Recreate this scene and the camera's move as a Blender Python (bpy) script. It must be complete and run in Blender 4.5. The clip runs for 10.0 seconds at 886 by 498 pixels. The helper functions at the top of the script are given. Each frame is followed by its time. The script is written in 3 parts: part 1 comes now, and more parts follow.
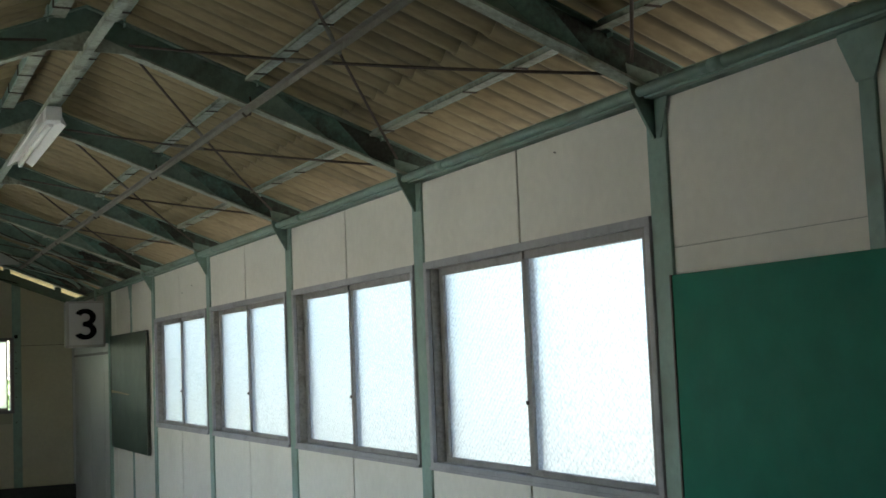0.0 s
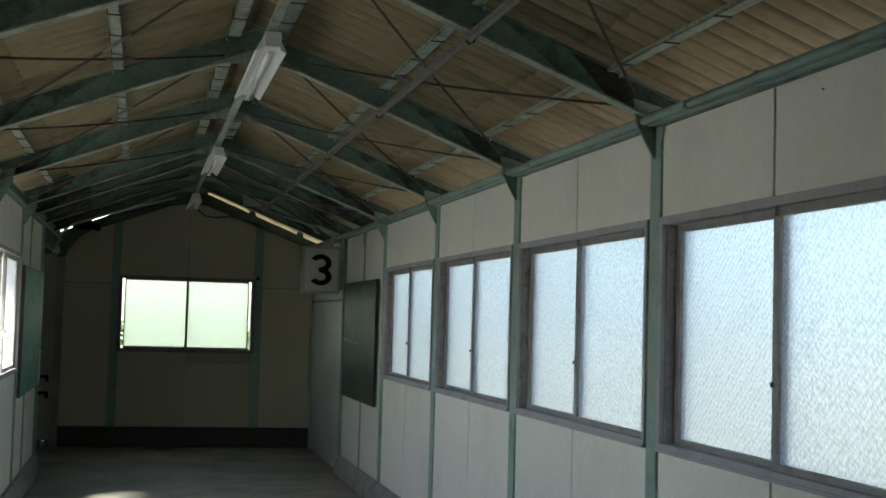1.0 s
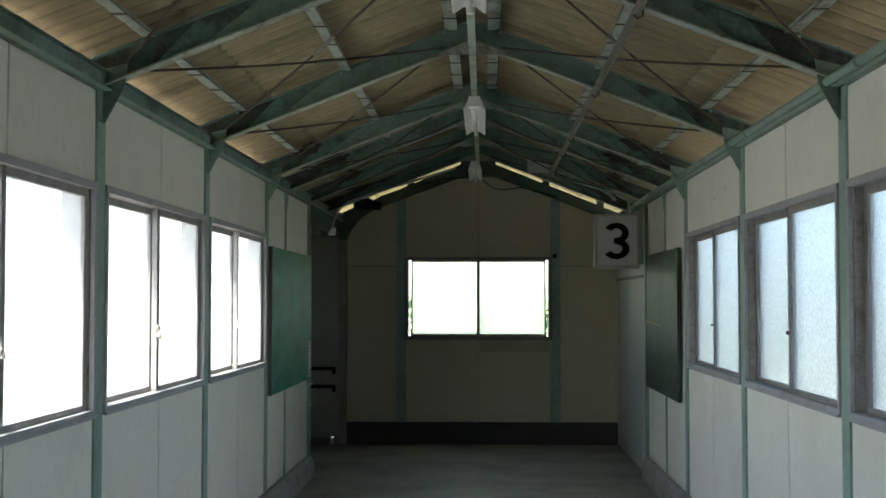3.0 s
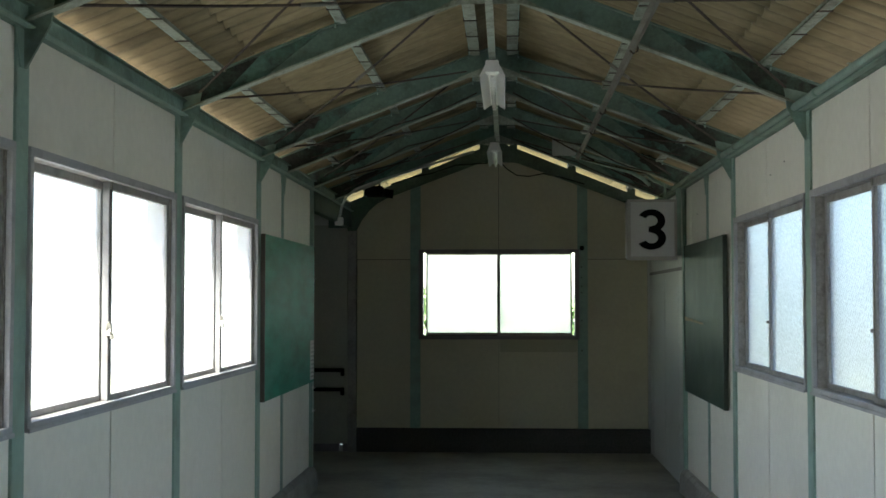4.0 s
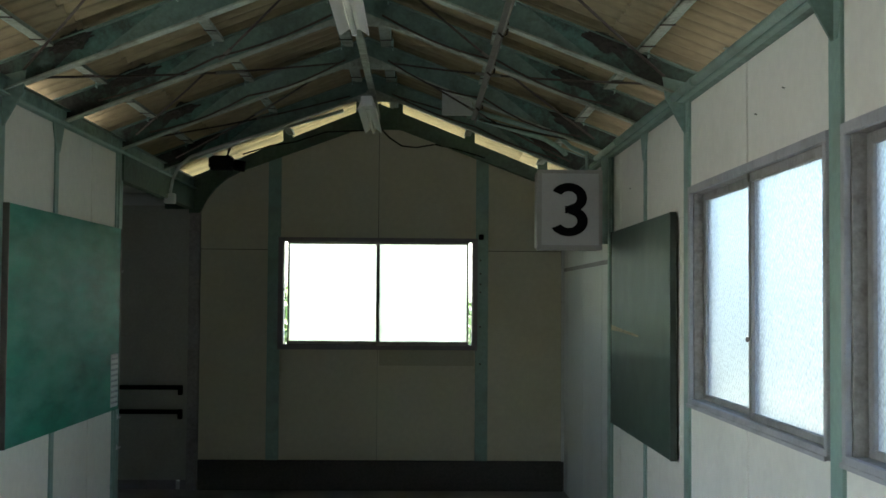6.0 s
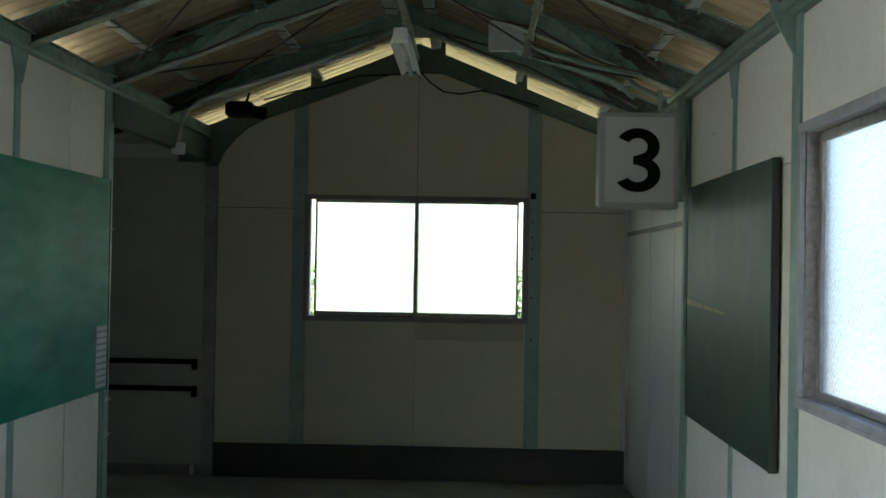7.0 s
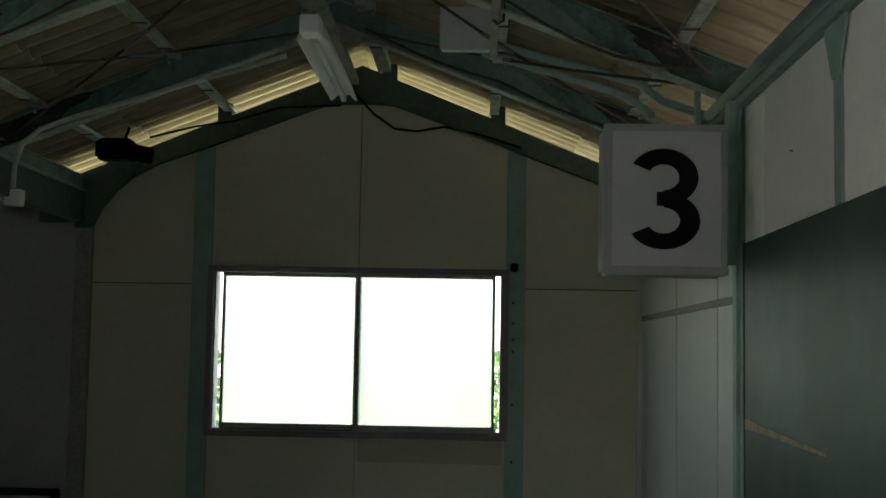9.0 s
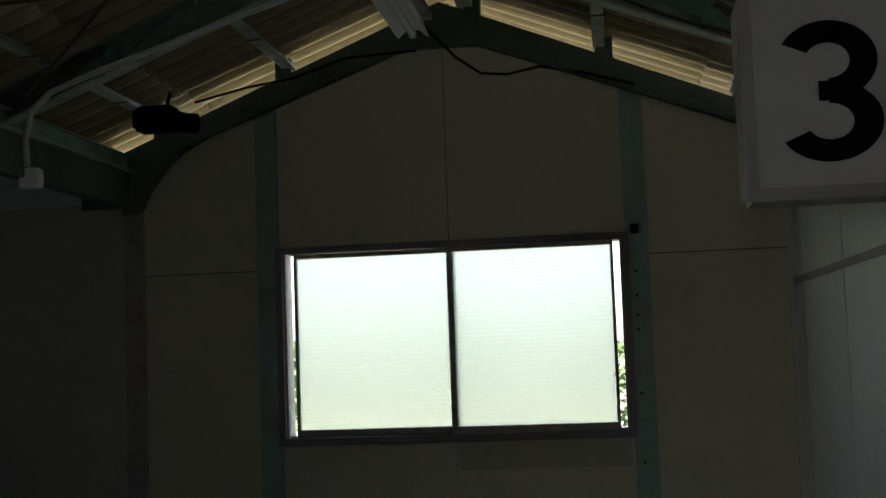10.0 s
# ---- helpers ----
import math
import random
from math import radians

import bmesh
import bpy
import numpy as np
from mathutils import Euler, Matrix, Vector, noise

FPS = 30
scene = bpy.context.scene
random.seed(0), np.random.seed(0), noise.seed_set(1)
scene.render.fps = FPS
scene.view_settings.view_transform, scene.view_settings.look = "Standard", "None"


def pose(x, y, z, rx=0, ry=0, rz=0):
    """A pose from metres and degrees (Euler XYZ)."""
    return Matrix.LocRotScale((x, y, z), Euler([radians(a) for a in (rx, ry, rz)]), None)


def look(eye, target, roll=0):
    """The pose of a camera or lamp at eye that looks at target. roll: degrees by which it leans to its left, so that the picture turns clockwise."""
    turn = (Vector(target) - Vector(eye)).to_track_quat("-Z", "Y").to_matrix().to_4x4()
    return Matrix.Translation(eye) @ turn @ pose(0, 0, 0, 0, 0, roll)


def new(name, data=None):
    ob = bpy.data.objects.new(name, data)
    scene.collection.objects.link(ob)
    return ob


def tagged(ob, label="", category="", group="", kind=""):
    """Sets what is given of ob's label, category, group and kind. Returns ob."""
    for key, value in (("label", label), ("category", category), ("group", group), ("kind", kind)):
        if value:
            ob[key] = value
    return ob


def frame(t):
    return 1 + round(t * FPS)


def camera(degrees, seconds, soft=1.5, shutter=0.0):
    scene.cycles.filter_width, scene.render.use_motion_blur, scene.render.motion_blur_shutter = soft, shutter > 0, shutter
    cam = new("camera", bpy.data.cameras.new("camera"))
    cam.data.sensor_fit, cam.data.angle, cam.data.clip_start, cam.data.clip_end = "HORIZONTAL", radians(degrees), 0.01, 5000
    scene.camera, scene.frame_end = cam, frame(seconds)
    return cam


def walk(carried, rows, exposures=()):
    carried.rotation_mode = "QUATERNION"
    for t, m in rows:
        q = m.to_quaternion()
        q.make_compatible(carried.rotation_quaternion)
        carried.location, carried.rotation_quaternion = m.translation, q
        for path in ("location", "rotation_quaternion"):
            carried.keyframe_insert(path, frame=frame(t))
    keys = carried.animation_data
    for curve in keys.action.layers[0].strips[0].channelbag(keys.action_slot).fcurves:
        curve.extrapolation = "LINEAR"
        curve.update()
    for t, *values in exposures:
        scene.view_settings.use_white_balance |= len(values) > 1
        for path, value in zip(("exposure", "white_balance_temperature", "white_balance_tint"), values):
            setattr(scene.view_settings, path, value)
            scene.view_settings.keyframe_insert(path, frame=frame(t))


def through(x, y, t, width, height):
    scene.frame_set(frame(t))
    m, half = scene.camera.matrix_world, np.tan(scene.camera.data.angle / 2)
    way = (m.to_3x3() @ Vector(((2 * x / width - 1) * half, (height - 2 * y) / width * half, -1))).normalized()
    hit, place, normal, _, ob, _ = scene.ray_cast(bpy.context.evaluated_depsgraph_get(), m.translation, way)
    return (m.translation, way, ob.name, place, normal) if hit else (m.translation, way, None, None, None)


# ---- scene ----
cam = camera(39.3, 10.0, soft=1.6)
PATH = [
    (0, (-0.812, 2.298, 1.495), (0.039, 4.1, 1.666), -2.4),
    (0.5, (-0.754, 2.558, 1.463), (-0.116, 4.446, 1.632), -2.7),
    (1, (-0.518, 2.791, 1.477), (-0.047, 4.731, 1.594), 1.6),
    (1.5, (-0.293, 3.139, 1.459), (0.025, 5.113, 1.514), 1.0),
    (2, (-0.122, 3.503, 1.474), (0.044, 5.494, 1.56), 0.2),
    (2.5, (-0.006, 3.92, 1.451), (0.033, 5.918, 1.526), 0.7),
    (2.7, (0.047, 4.105, 1.462), (0.008, 6.103, 1.548), 1.0),
    (3.8, (0.071, 5.152, 1.403), (0.001, 7.15, 1.474), -1.0),
    (4, (0.078, 5.357, 1.422), (-0.025, 7.353, 1.504), 0.0),
    (4.5, (0.096, 5.917, 1.428), (0.002, 7.915, 1.473), 0.6),
    (5, (0.132, 6.452, 1.422), (0.185, 8.451, 1.44), -1.5),
    (5.2, (0.179, 6.678, 1.433), (0.202, 8.676, 1.501), 0.9),
    (6.3, (0.32, 7.953, 1.44), (0.363, 9.951, 1.521), 0.3),
    (6.5, (0.328, 8.144, 1.456), (0.351, 10.143, 1.513), 0.7),
    (7, (0.374, 8.716, 1.433), (0.327, 10.715, 1.46), 1.0),
    (7.5, (0.439, 9.241, 1.417), (0.431, 11.24, 1.479), -0.7),
    (8, (0.539, 9.845, 1.445), (0.468, 11.842, 1.515), 0.0),
    (8.5, (0.509, 10.321, 1.465), (0.511, 12.313, 1.635), 0.0),
    (9, (0.586, 10.839, 1.475), (0.532, 12.831, 1.643), 1.0),
    (9.5, (0.597, 11.325, 1.411), (0.475, 13.31, 1.62), 0.8),
    (10, (0.66, 11.83, 1.428), (0.398, 13.806, 1.593), -2.1),
]
EXPOSURES = [(0.0, 3.60, 7050, 12), (0.5, 3.18, 6850, 12), (1.0, 3.10, 6850, 12), (2.5, 3.40, 6780, 12), (4.5, 3.54, 6700, 11), (7.0, 3.80, 6580, 11), (9.0, 3.48, 6650, 13),
             (10.0, 2.90, 6700, 22)]
walk(cam, [(t, look(eye, target, roll)) for t, eye, target, roll in PATH], EXPOSURES)

# ---- daylight ----
SUN_DIR = Vector((-1.0, -1.1, 1.8)).normalized()
world = bpy.data.worlds.new("world")
scene.world = world
world.use_nodes = True
wn = world.node_tree.nodes
sky = wn.new("ShaderNodeTexSky")
sky.sky_type = "NISHITA"
sky.sun_disc = False
sky.dust_density = 2.0
sky.sun_elevation = math.asin(SUN_DIR.z)
sky.sun_rotation = math.atan2(SUN_DIR.x, SUN_DIR.y)
wn["Background"].inputs["Strength"].default_value = 0.125
world.node_tree.links.new(sky.outputs["Color"], wn["Background"].inputs["Color"])
sun = new("sun", bpy.data.lights.new("sun", "SUN"))
sun.data.energy = 5.0
sun.data.angle = radians(8.0)
sun.data.color = (1.0, 0.95, 0.87)
sun.matrix_world = look((0, 0, 0), tuple(-SUN_DIR))


# ---- materials ----
def material(name, color, rough=0.6, metal=0.0, vary=0.15, stain=None, stain_amount=0.4, stain_scale=2.0,
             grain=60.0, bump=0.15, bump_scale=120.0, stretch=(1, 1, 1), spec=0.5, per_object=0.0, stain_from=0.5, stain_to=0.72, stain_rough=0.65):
    """A painted or raw surface: base colour, fine grain, large stains and a slight relief."""
    m = bpy.data.materials.new(name)
    m.use_nodes = True
    nt = m.node_tree
    n, l = nt.nodes, nt.links
    b = n["Principled BSDF"]
    geo = n.new("ShaderNodeNewGeometry")
    mp = n.new("ShaderNodeMapping")
    mp.inputs["Scale"].default_value = stretch
    l.new(geo.outputs["Position"], mp.inputs["Vector"])
    fine = n.new("ShaderNodeTexNoise")
    fine.inputs["Scale"].default_value = grain
    fine.inputs["Detail"].default_value = 4
    big = n.new("ShaderNodeTexNoise")
    big.inputs["Scale"].default_value = stain_scale
    big.inputs["Detail"].default_value = 8
    big.inputs["Roughness"].default_value = stain_rough
    for tex in (fine, big):
        l.new(mp.outputs["Vector"], tex.inputs["Vector"])
    ramp = n.new("ShaderNodeValToRGB")
    lo = [max(c * (1 - vary), 0) for c in color]
    hi = [min(c * (1 + vary), 1) for c in color]
    ramp.color_ramp.elements[0].position, ramp.color_ramp.elements[1].position = 0.3, 0.7
    ramp.color_ramp.elements[0].color, ramp.color_ramp.elements[1].color = (*lo, 1), (*hi, 1)
    l.new(fine.outputs["Fac"], ramp.inputs["Fac"])
    out = ramp.outputs["Color"]
    sr = n.new("ShaderNodeMapRange")
    sr.inputs["From Min"].default_value, sr.inputs["From Max"].default_value = stain_from, stain_to
    sr.inputs["To Max"].default_value = stain_amount
    l.new(big.outputs["Fac"], sr.inputs["Value"])
    mix = n.new("ShaderNodeMixRGB")
    mix.inputs["Color2"].default_value = (*(stain or [c * 0.6 for c in color]), 1)
    l.new(sr.outputs["Result"], mix.inputs["Fac"])
    l.new(out, mix.inputs["Color1"])
    out = mix.outputs["Color"]
    if per_object:
        info = n.new("ShaderNodeObjectInfo")
        pr = n.new("ShaderNodeMapRange")
        pr.inputs["To Min"].default_value, pr.inputs["To Max"].default_value = 1 - per_object, 1 + per_object
        l.new(info.outputs["Random"], pr.inputs["Value"])
        mul = n.new("ShaderNodeMixRGB")
        mul.blend_type = "MULTIPLY"
        mul.inputs["Fac"].default_value = 1
        l.new(out, mul.inputs["Color1"])
        l.new(pr.outputs["Result"], mul.inputs["Color2"])
        out = mul.outputs["Color"]
    l.new(out, b.inputs["Base Color"])
    rr = n.new("ShaderNodeMapRange")
    rr.inputs["To Min"].default_value, rr.inputs["To Max"].default_value = max(rough - 0.12, 0.03), min(rough + 0.12, 1)
    l.new(big.outputs["Fac"], rr.inputs["Value"])
    l.new(rr.outputs["Result"], b.inputs["Roughness"])
    b.inputs["Metallic"].default_value = metal
    b.inputs["Specular IOR Level"].default_value = spec
    rel = n.new("ShaderNodeTexNoise")
    rel.inputs["Scale"].default_value = bump_scale
    rel.inputs["Detail"].default_value = 3
    l.new(mp.outputs["Vector"], rel.inputs["Vector"])
    bp = n.new("ShaderNodeBump")
    bp.inputs["Strength"].default_value = bump
    bp.inputs["Distance"].default_value = 0.003
    l.new(rel.outputs["Fac"], bp.inputs["Height"])
    l.new(bp.outputs["Normal"], b.inputs["Normal"])
    return m


def glass_material(name, tint, clear=0.30, scale=125.0, forward=0.70, relief=0.62, through=None):
    """Figured glass that scatters the daylight, with small raised dimples and a little clear view."""
    m = bpy.data.materials.new(name)
    m.use_nodes = True
    n, l = m.node_tree.nodes, m.node_tree.links
    n.remove(n["Principled BSDF"])
    geo = n.new("ShaderNodeNewGeometry")
    mp = n.new("ShaderNodeMapping")
    turn = n.new("ShaderNodeMapping")
    turn.inputs["Rotation"].default_value = (radians(42), 0, 0)
    mp.inputs["Scale"].default_value = (0.6, 1.7, 0.38)
    l.new(geo.outputs["Position"], turn.inputs["Vector"])
    l.new(turn.outputs["Vector"], mp.inputs["Vector"])
    vor = n.new("ShaderNodeTexVoronoi")
    vor.inputs["Scale"].default_value = scale
    vor.inputs["Randomness"].default_value = 0.55
    l.new(mp.outputs["Vector"], vor.inputs["Vector"])
    ramp = n.new("ShaderNodeValToRGB")
    ramp.color_ramp.elements[0].color = (*tint, 1)
    ramp.color_ramp.elements[1].color = (*[c * relief for c in tint], 1)
    ramp.color_ramp.elements[1].position = 0.75
    l.new(vor.outputs["Distance"], ramp.inputs["Fac"])
    bp = n.new("ShaderNodeBump")
    bp.inputs["Strength"].default_value = 0.5
    bp.inputs["Distance"].default_value = 0.004
    l.new(vor.outputs["Distance"], bp.inputs["Height"])
    tl = n.new("ShaderNodeBsdfTranslucent")
    l.new(ramp.outputs["Color"], tl.inputs["Color"])
    tr = n.new("ShaderNodeBsdfTransparent")
    tr.inputs["Color"].default_value = (*(through or [0.5 + 0.45 * c for c in tint]), 1)
    gl = n.new("ShaderNodeBsdfGlossy")
    gl.inputs["Roughness"].default_value = 0.25
    l.new(bp.outputs["Normal"], gl.inputs["Normal"])
    l.new(bp.outputs["Normal"], tl.inputs["Normal"])
    rf = n.new("ShaderNodeBsdfRefraction")
    rf.inputs["Roughness"].default_value = 0.38
    rf.inputs["IOR"].default_value = 1.25
    l.new(ramp.outputs["Color"], rf.inputs["Color"])
    l.new(bp.outputs["Normal"], rf.inputs["Normal"])
    m0 = n.new("ShaderNodeMixShader")
    m0.inputs["Fac"].default_value = forward
    l.new(tl.outputs[0], m0.inputs[1])
    l.new(rf.outputs[0], m0.inputs[2])
    m1, m2 = n.new("ShaderNodeMixShader"), n.new("ShaderNodeMixShader")
    m1.inputs["Fac"].default_value = clear
    l.new(m0.outputs[0], m1.inputs[1])
    l.new(tr.outputs[0], m1.inputs[2])
    m2.inputs["Fac"].default_value = 0.05
    l.new(m1.outputs[0], m2.inputs[1])
    l.new(gl.outputs[0], m2.inputs[2])
    l.new(m2.outputs[0], n["Material Output"].inputs["Surface"])
    return m


MINT = (0.25, 0.375, 0.32)
M_PANEL = material("cream_board", (0.81, 0.785, 0.705), rough=0.55, vary=0.03, stain=(0.58, 0.55, 0.47), stain_amount=0.35,
                   stain_scale=1.3, grain=25, bump=0.08, per_object=0.03)
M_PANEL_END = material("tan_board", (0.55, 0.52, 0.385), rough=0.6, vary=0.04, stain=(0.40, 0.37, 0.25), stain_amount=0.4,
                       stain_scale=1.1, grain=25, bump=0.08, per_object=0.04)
M_PANEL_GREY = material("grey_board", (0.53, 0.54, 0.52), rough=0.45, vary=0.03, stain=(0.42, 0.42, 0.39), stain_amount=0.3,
                        stain_scale=1.4, grain=25, bump=0.06, per_object=0.03)
M_PATCH = material("faded_board", (0.42, 0.40, 0.29), rough=0.65, vary=0.05, stain=(0.38, 0.33, 0.24), stain_amount=0.4)
M_CORE = material("wall_core", (0.08, 0.075, 0.07), rough=0.8)
M_MINT = material("mint_paint", MINT, rough=0.5, vary=0.10, stain=(0.16, 0.13, 0.09), stain_amount=0.55, stain_scale=5,
                  grain=40, bump=0.25, bump_scale=70)
M_MINT_DIRTY = material("mint_paint_dirty", (0.21, 0.31, 0.262), rough=0.65, vary=0.15, stain=(0.06, 0.060, 0.04), stain_from=0.46, stain_to=0.68, stain_amount=0.7,
                        stain_scale=4, grain=40, bump=0.4, bump_scale=60)
# deeper mint with dark stains, for rafter webs, top flanges and an eave lip
M_MINT_DEEP = material("mint_paint_deep_stained", (0.125, 0.20, 0.162), rough=0.55, vary=0.14, stain=(0.055, 0.070, 0.050), stain_amount=0.7, stain_scale=4.5, stain_from=0.49, stain_to=0.66, stain_rough=0.78,
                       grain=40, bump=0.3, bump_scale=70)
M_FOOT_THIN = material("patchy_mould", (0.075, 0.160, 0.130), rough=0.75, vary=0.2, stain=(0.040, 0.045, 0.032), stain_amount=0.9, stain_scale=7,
                       stain_from=0.44, stain_to=0.60, stain_rough=0.78, bump=0.4, bump_scale=60)
# darker mint for the gable beam, lintel, end blocks and purlin ends
M_MINT_DARK = material("mint_paint_dark", (0.070, 0.112, 0.082), rough=0.7, vary=0.2, stain=(0.05, 0.048, 0.035), stain_amount=0.8, stain_scale=4,
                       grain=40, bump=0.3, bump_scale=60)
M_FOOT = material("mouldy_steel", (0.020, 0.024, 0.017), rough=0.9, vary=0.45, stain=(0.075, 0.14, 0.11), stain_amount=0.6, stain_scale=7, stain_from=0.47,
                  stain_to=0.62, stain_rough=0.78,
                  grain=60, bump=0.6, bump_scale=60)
M_DUST = material("dusty_flange", (0.31, 0.355, 0.29), rough=0.75, vary=0.15, stain=(0.075, 0.068, 0.042), stain_amount=0.85, stain_from=0.48, stain_to=0.68, stain_rough=0.75,
                  stain_scale=6, bump=0.4)
M_SHEET = material("roof_sheet", (0.275, 0.225, 0.130), rough=0.85, vary=0.12, stain=(0.095, 0.078, 0.045), stain_amount=0.8,
                   stain_scale=2.2, grain=30, bump=0.35, bump_scale=90, stretch=(0.5, 1.6, 1))


def valley_shade(m, pitch, amount):
    """Dark lines in the valleys of a wavy sheet: the waves' shading put into the colour."""
    n, l = m.node_tree.nodes, m.node_tree.links
    b = n["Principled BSDF"]
    old = b.inputs["Base Color"].links[0].from_socket
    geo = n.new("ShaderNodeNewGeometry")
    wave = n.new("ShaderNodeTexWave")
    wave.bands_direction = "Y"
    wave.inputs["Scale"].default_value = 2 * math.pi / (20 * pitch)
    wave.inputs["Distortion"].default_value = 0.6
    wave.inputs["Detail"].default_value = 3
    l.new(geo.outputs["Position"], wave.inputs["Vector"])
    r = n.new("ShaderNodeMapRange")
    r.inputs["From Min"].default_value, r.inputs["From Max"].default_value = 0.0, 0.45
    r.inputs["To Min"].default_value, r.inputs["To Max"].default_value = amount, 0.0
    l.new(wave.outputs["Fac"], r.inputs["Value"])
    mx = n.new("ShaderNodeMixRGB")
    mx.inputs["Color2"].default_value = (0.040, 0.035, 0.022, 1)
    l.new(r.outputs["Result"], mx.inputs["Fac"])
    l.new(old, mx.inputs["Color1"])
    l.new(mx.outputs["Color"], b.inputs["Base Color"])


# corrugation shading painted into the sheet colour, on top of its stains
valley_shade(M_SHEET, 0.13, 0.75)
M_ALU = material("dull_aluminium", (0.30, 0.285, 0.275), rough=0.55, metal=0.2, vary=0.08, stain=(0.15, 0.135, 0.12), stain_amount=0.65,
                 stain_scale=9, bump=0.1)
M_JAMB = material("grimy_jamb", (0.31, 0.29, 0.265), rough=0.7, vary=0.15, stain=(0.10, 0.085, 0.07), stain_amount=0.7, stain_scale=14, bump=0.3)
# casing grey darkened for the backlit gable window; also joint strip and door seal
M_CASING_DARK = material("dark_casing", (0.21, 0.19, 0.20), rough=0.6, vary=0.1, stain=(0.12, 0.105, 0.10), stain_amount=0.5, stain_scale=6)
M_CASING = material("grey_casing", (0.39, 0.385, 0.40), rough=0.55, vary=0.06, stain=(0.20, 0.18, 0.17), stain_amount=0.55,
                    stain_scale=6, bump=0.1)
M_LATCH = material("worn_steel", (0.30, 0.28, 0.26), rough=0.4, metal=0.7)
M_LATCH_PALE = material("pale_latch", (0.50, 0.46, 0.40), rough=0.45, metal=0.2, stain=(0.3, 0.25, 0.2))
M_BOARD_DARK = material("slate_green", (0.048, 0.078, 0.060), spec=0.10, rough=0.42, vary=0.12, stain=(0.060, 0.092, 0.074), stain_amount=0.5,
                        stain_scale=2.5, grain=8, bump=0.03)
M_BOARD_GREEN = material("board_green", (0.005, 0.19, 0.125), spec=0.12, rough=0.5, vary=0.10, stain=(0.03, 0.18, 0.125), stain_amount=0.4,
                         stain_scale=3.0, grain=10, bump=0.03)
M_BOARD_SMEARED = material("board_green_smeared", (0.006, 0.185, 0.122), spec=0.12, rough=0.5, vary=0.34, stain=(0.085, 0.29, 0.22), stain_amount=0.8, stain_from=0.42, stain_to=0.66,
                           stain_scale=2.6, grain=5, bump=0.03, stretch=(1, 0.6, 2.2))
M_STREAK = material("streaked_board", (0.32, 0.25, 0.14), rough=0.7, vary=0.25, stain=(0.08, 0.10, 0.07), stain_amount=0.7, stain_scale=12)
M_BOARD_RIM = material("board_rim", (0.038, 0.050, 0.042), rough=0.5)
M_BOARD_EDGE = material("board_edge", (0.10, 0.085, 0.07), rough=0.5)
M_FLOOR = material("floor_concrete", (0.37, 0.35, 0.30), spec=0.3, rough=0.6, vary=0.10, stain=(0.20, 0.19, 0.165), stain_amount=0.8, stain_from=0.42, stain_to=0.68,
                   stain_scale=1.6, grain=18, bump=0.12, bump_scale=40)
M_PLINTH = material("plinth_concrete", (0.31, 0.30, 0.275), rough=0.85, vary=0.15, stain=(0.13, 0.12, 0.11), stain_amount=0.6,
                    stain_scale=5, bump=0.4, bump_scale=50)
M_PLINTH_DARK = material("plinth_black", (0.052, 0.050, 0.043), rough=0.7, vary=0.3, stain=(0.07, 0.065, 0.055), stain_amount=0.6,
                         stain_scale=5, bump=0.4, bump_scale=50)
M_DOOR = material("dark_grey_door", (0.36, 0.355, 0.30), rough=0.5, vary=0.06, bump=0.08)
M_BLACK = material("black_paint", (0.006, 0.006, 0.006), spec=0.08, rough=0.8, vary=0.2)
M_WHITE = material("white_enamel", (0.74, 0.74, 0.72), rough=0.4, vary=0.03, stain=(0.60, 0.57, 0.50), stain_amount=0.3, bump=0.05)
M_SIGN = material("sign_acrylic", (0.45, 0.45, 0.44), rough=0.35, vary=0.03, stain=(0.38, 0.37, 0.35), stain_amount=0.3, bump=0.03)
M_SIGN_CASE = material("sign_case", (0.33, 0.32, 0.30), rough=0.5, vary=0.05, stain=(0.24, 0.22, 0.18), stain_amount=0.5, bump=0.08)
M_PVC = material("grey_conduit", (0.44, 0.47, 0.44), rough=0.5, vary=0.06, stain=(0.25, 0.24, 0.2), stain_amount=0.5, stain_scale=7)
M_ANGLE = material("weathered_steel", (0.17, 0.165, 0.14), rough=0.7, vary=0.15, stain=(0.12, 0.09, 0.06), stain_amount=0.6, stain_scale=8)
M_ROD = material("rusty_rod", (0.06, 0.045, 0.035), rough=0.8, vary=0.3)
M_TUBE = material("lamp_tube", (0.78, 0.78, 0.75), rough=0.25, vary=0.02)
M_PAPER = material("notice_paper", (0.62, 0.63, 0.62), rough=0.7, vary=0.04)
M_INK = material("notice_ink", (0.28, 0.30, 0.31), rough=0.7)
M_GRASS = material("gravel", (0.19, 0.18, 0.155), rough=0.9, vary=0.35, stain=(0.10, 0.13, 0.06), stain_amount=0.5, stain_scale=0.3,
                   grain=3)
M_PAVE = material("worn_paving", (0.145, 0.14, 0.13), rough=0.85, vary=0.1, stain_scale=0.8)
M_LAWN = material("dry_grass", (0.34, 0.34, 0.21), rough=0.9, vary=0.3, stain=(0.22, 0.24, 0.12), stain_amount=0.6, stain_scale=1.0, grain=8)
M_LEAF = material("leaf", (0.06, 0.12, 0.03), rough=0.6, vary=0.4, grain=2)
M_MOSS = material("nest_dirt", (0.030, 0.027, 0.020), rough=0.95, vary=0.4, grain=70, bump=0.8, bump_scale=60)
M_GLASS = glass_material("figured_glass", (0.74, 0.815, 0.85), clear=0.16, relief=0.55, forward=0.85)
M_GLASS_SUNNY = glass_material("figured_glass_sunlit", (0.80, 0.84, 0.86), clear=0.75, forward=0.28, relief=0.55, through=(0.73, 0.775, 0.79))
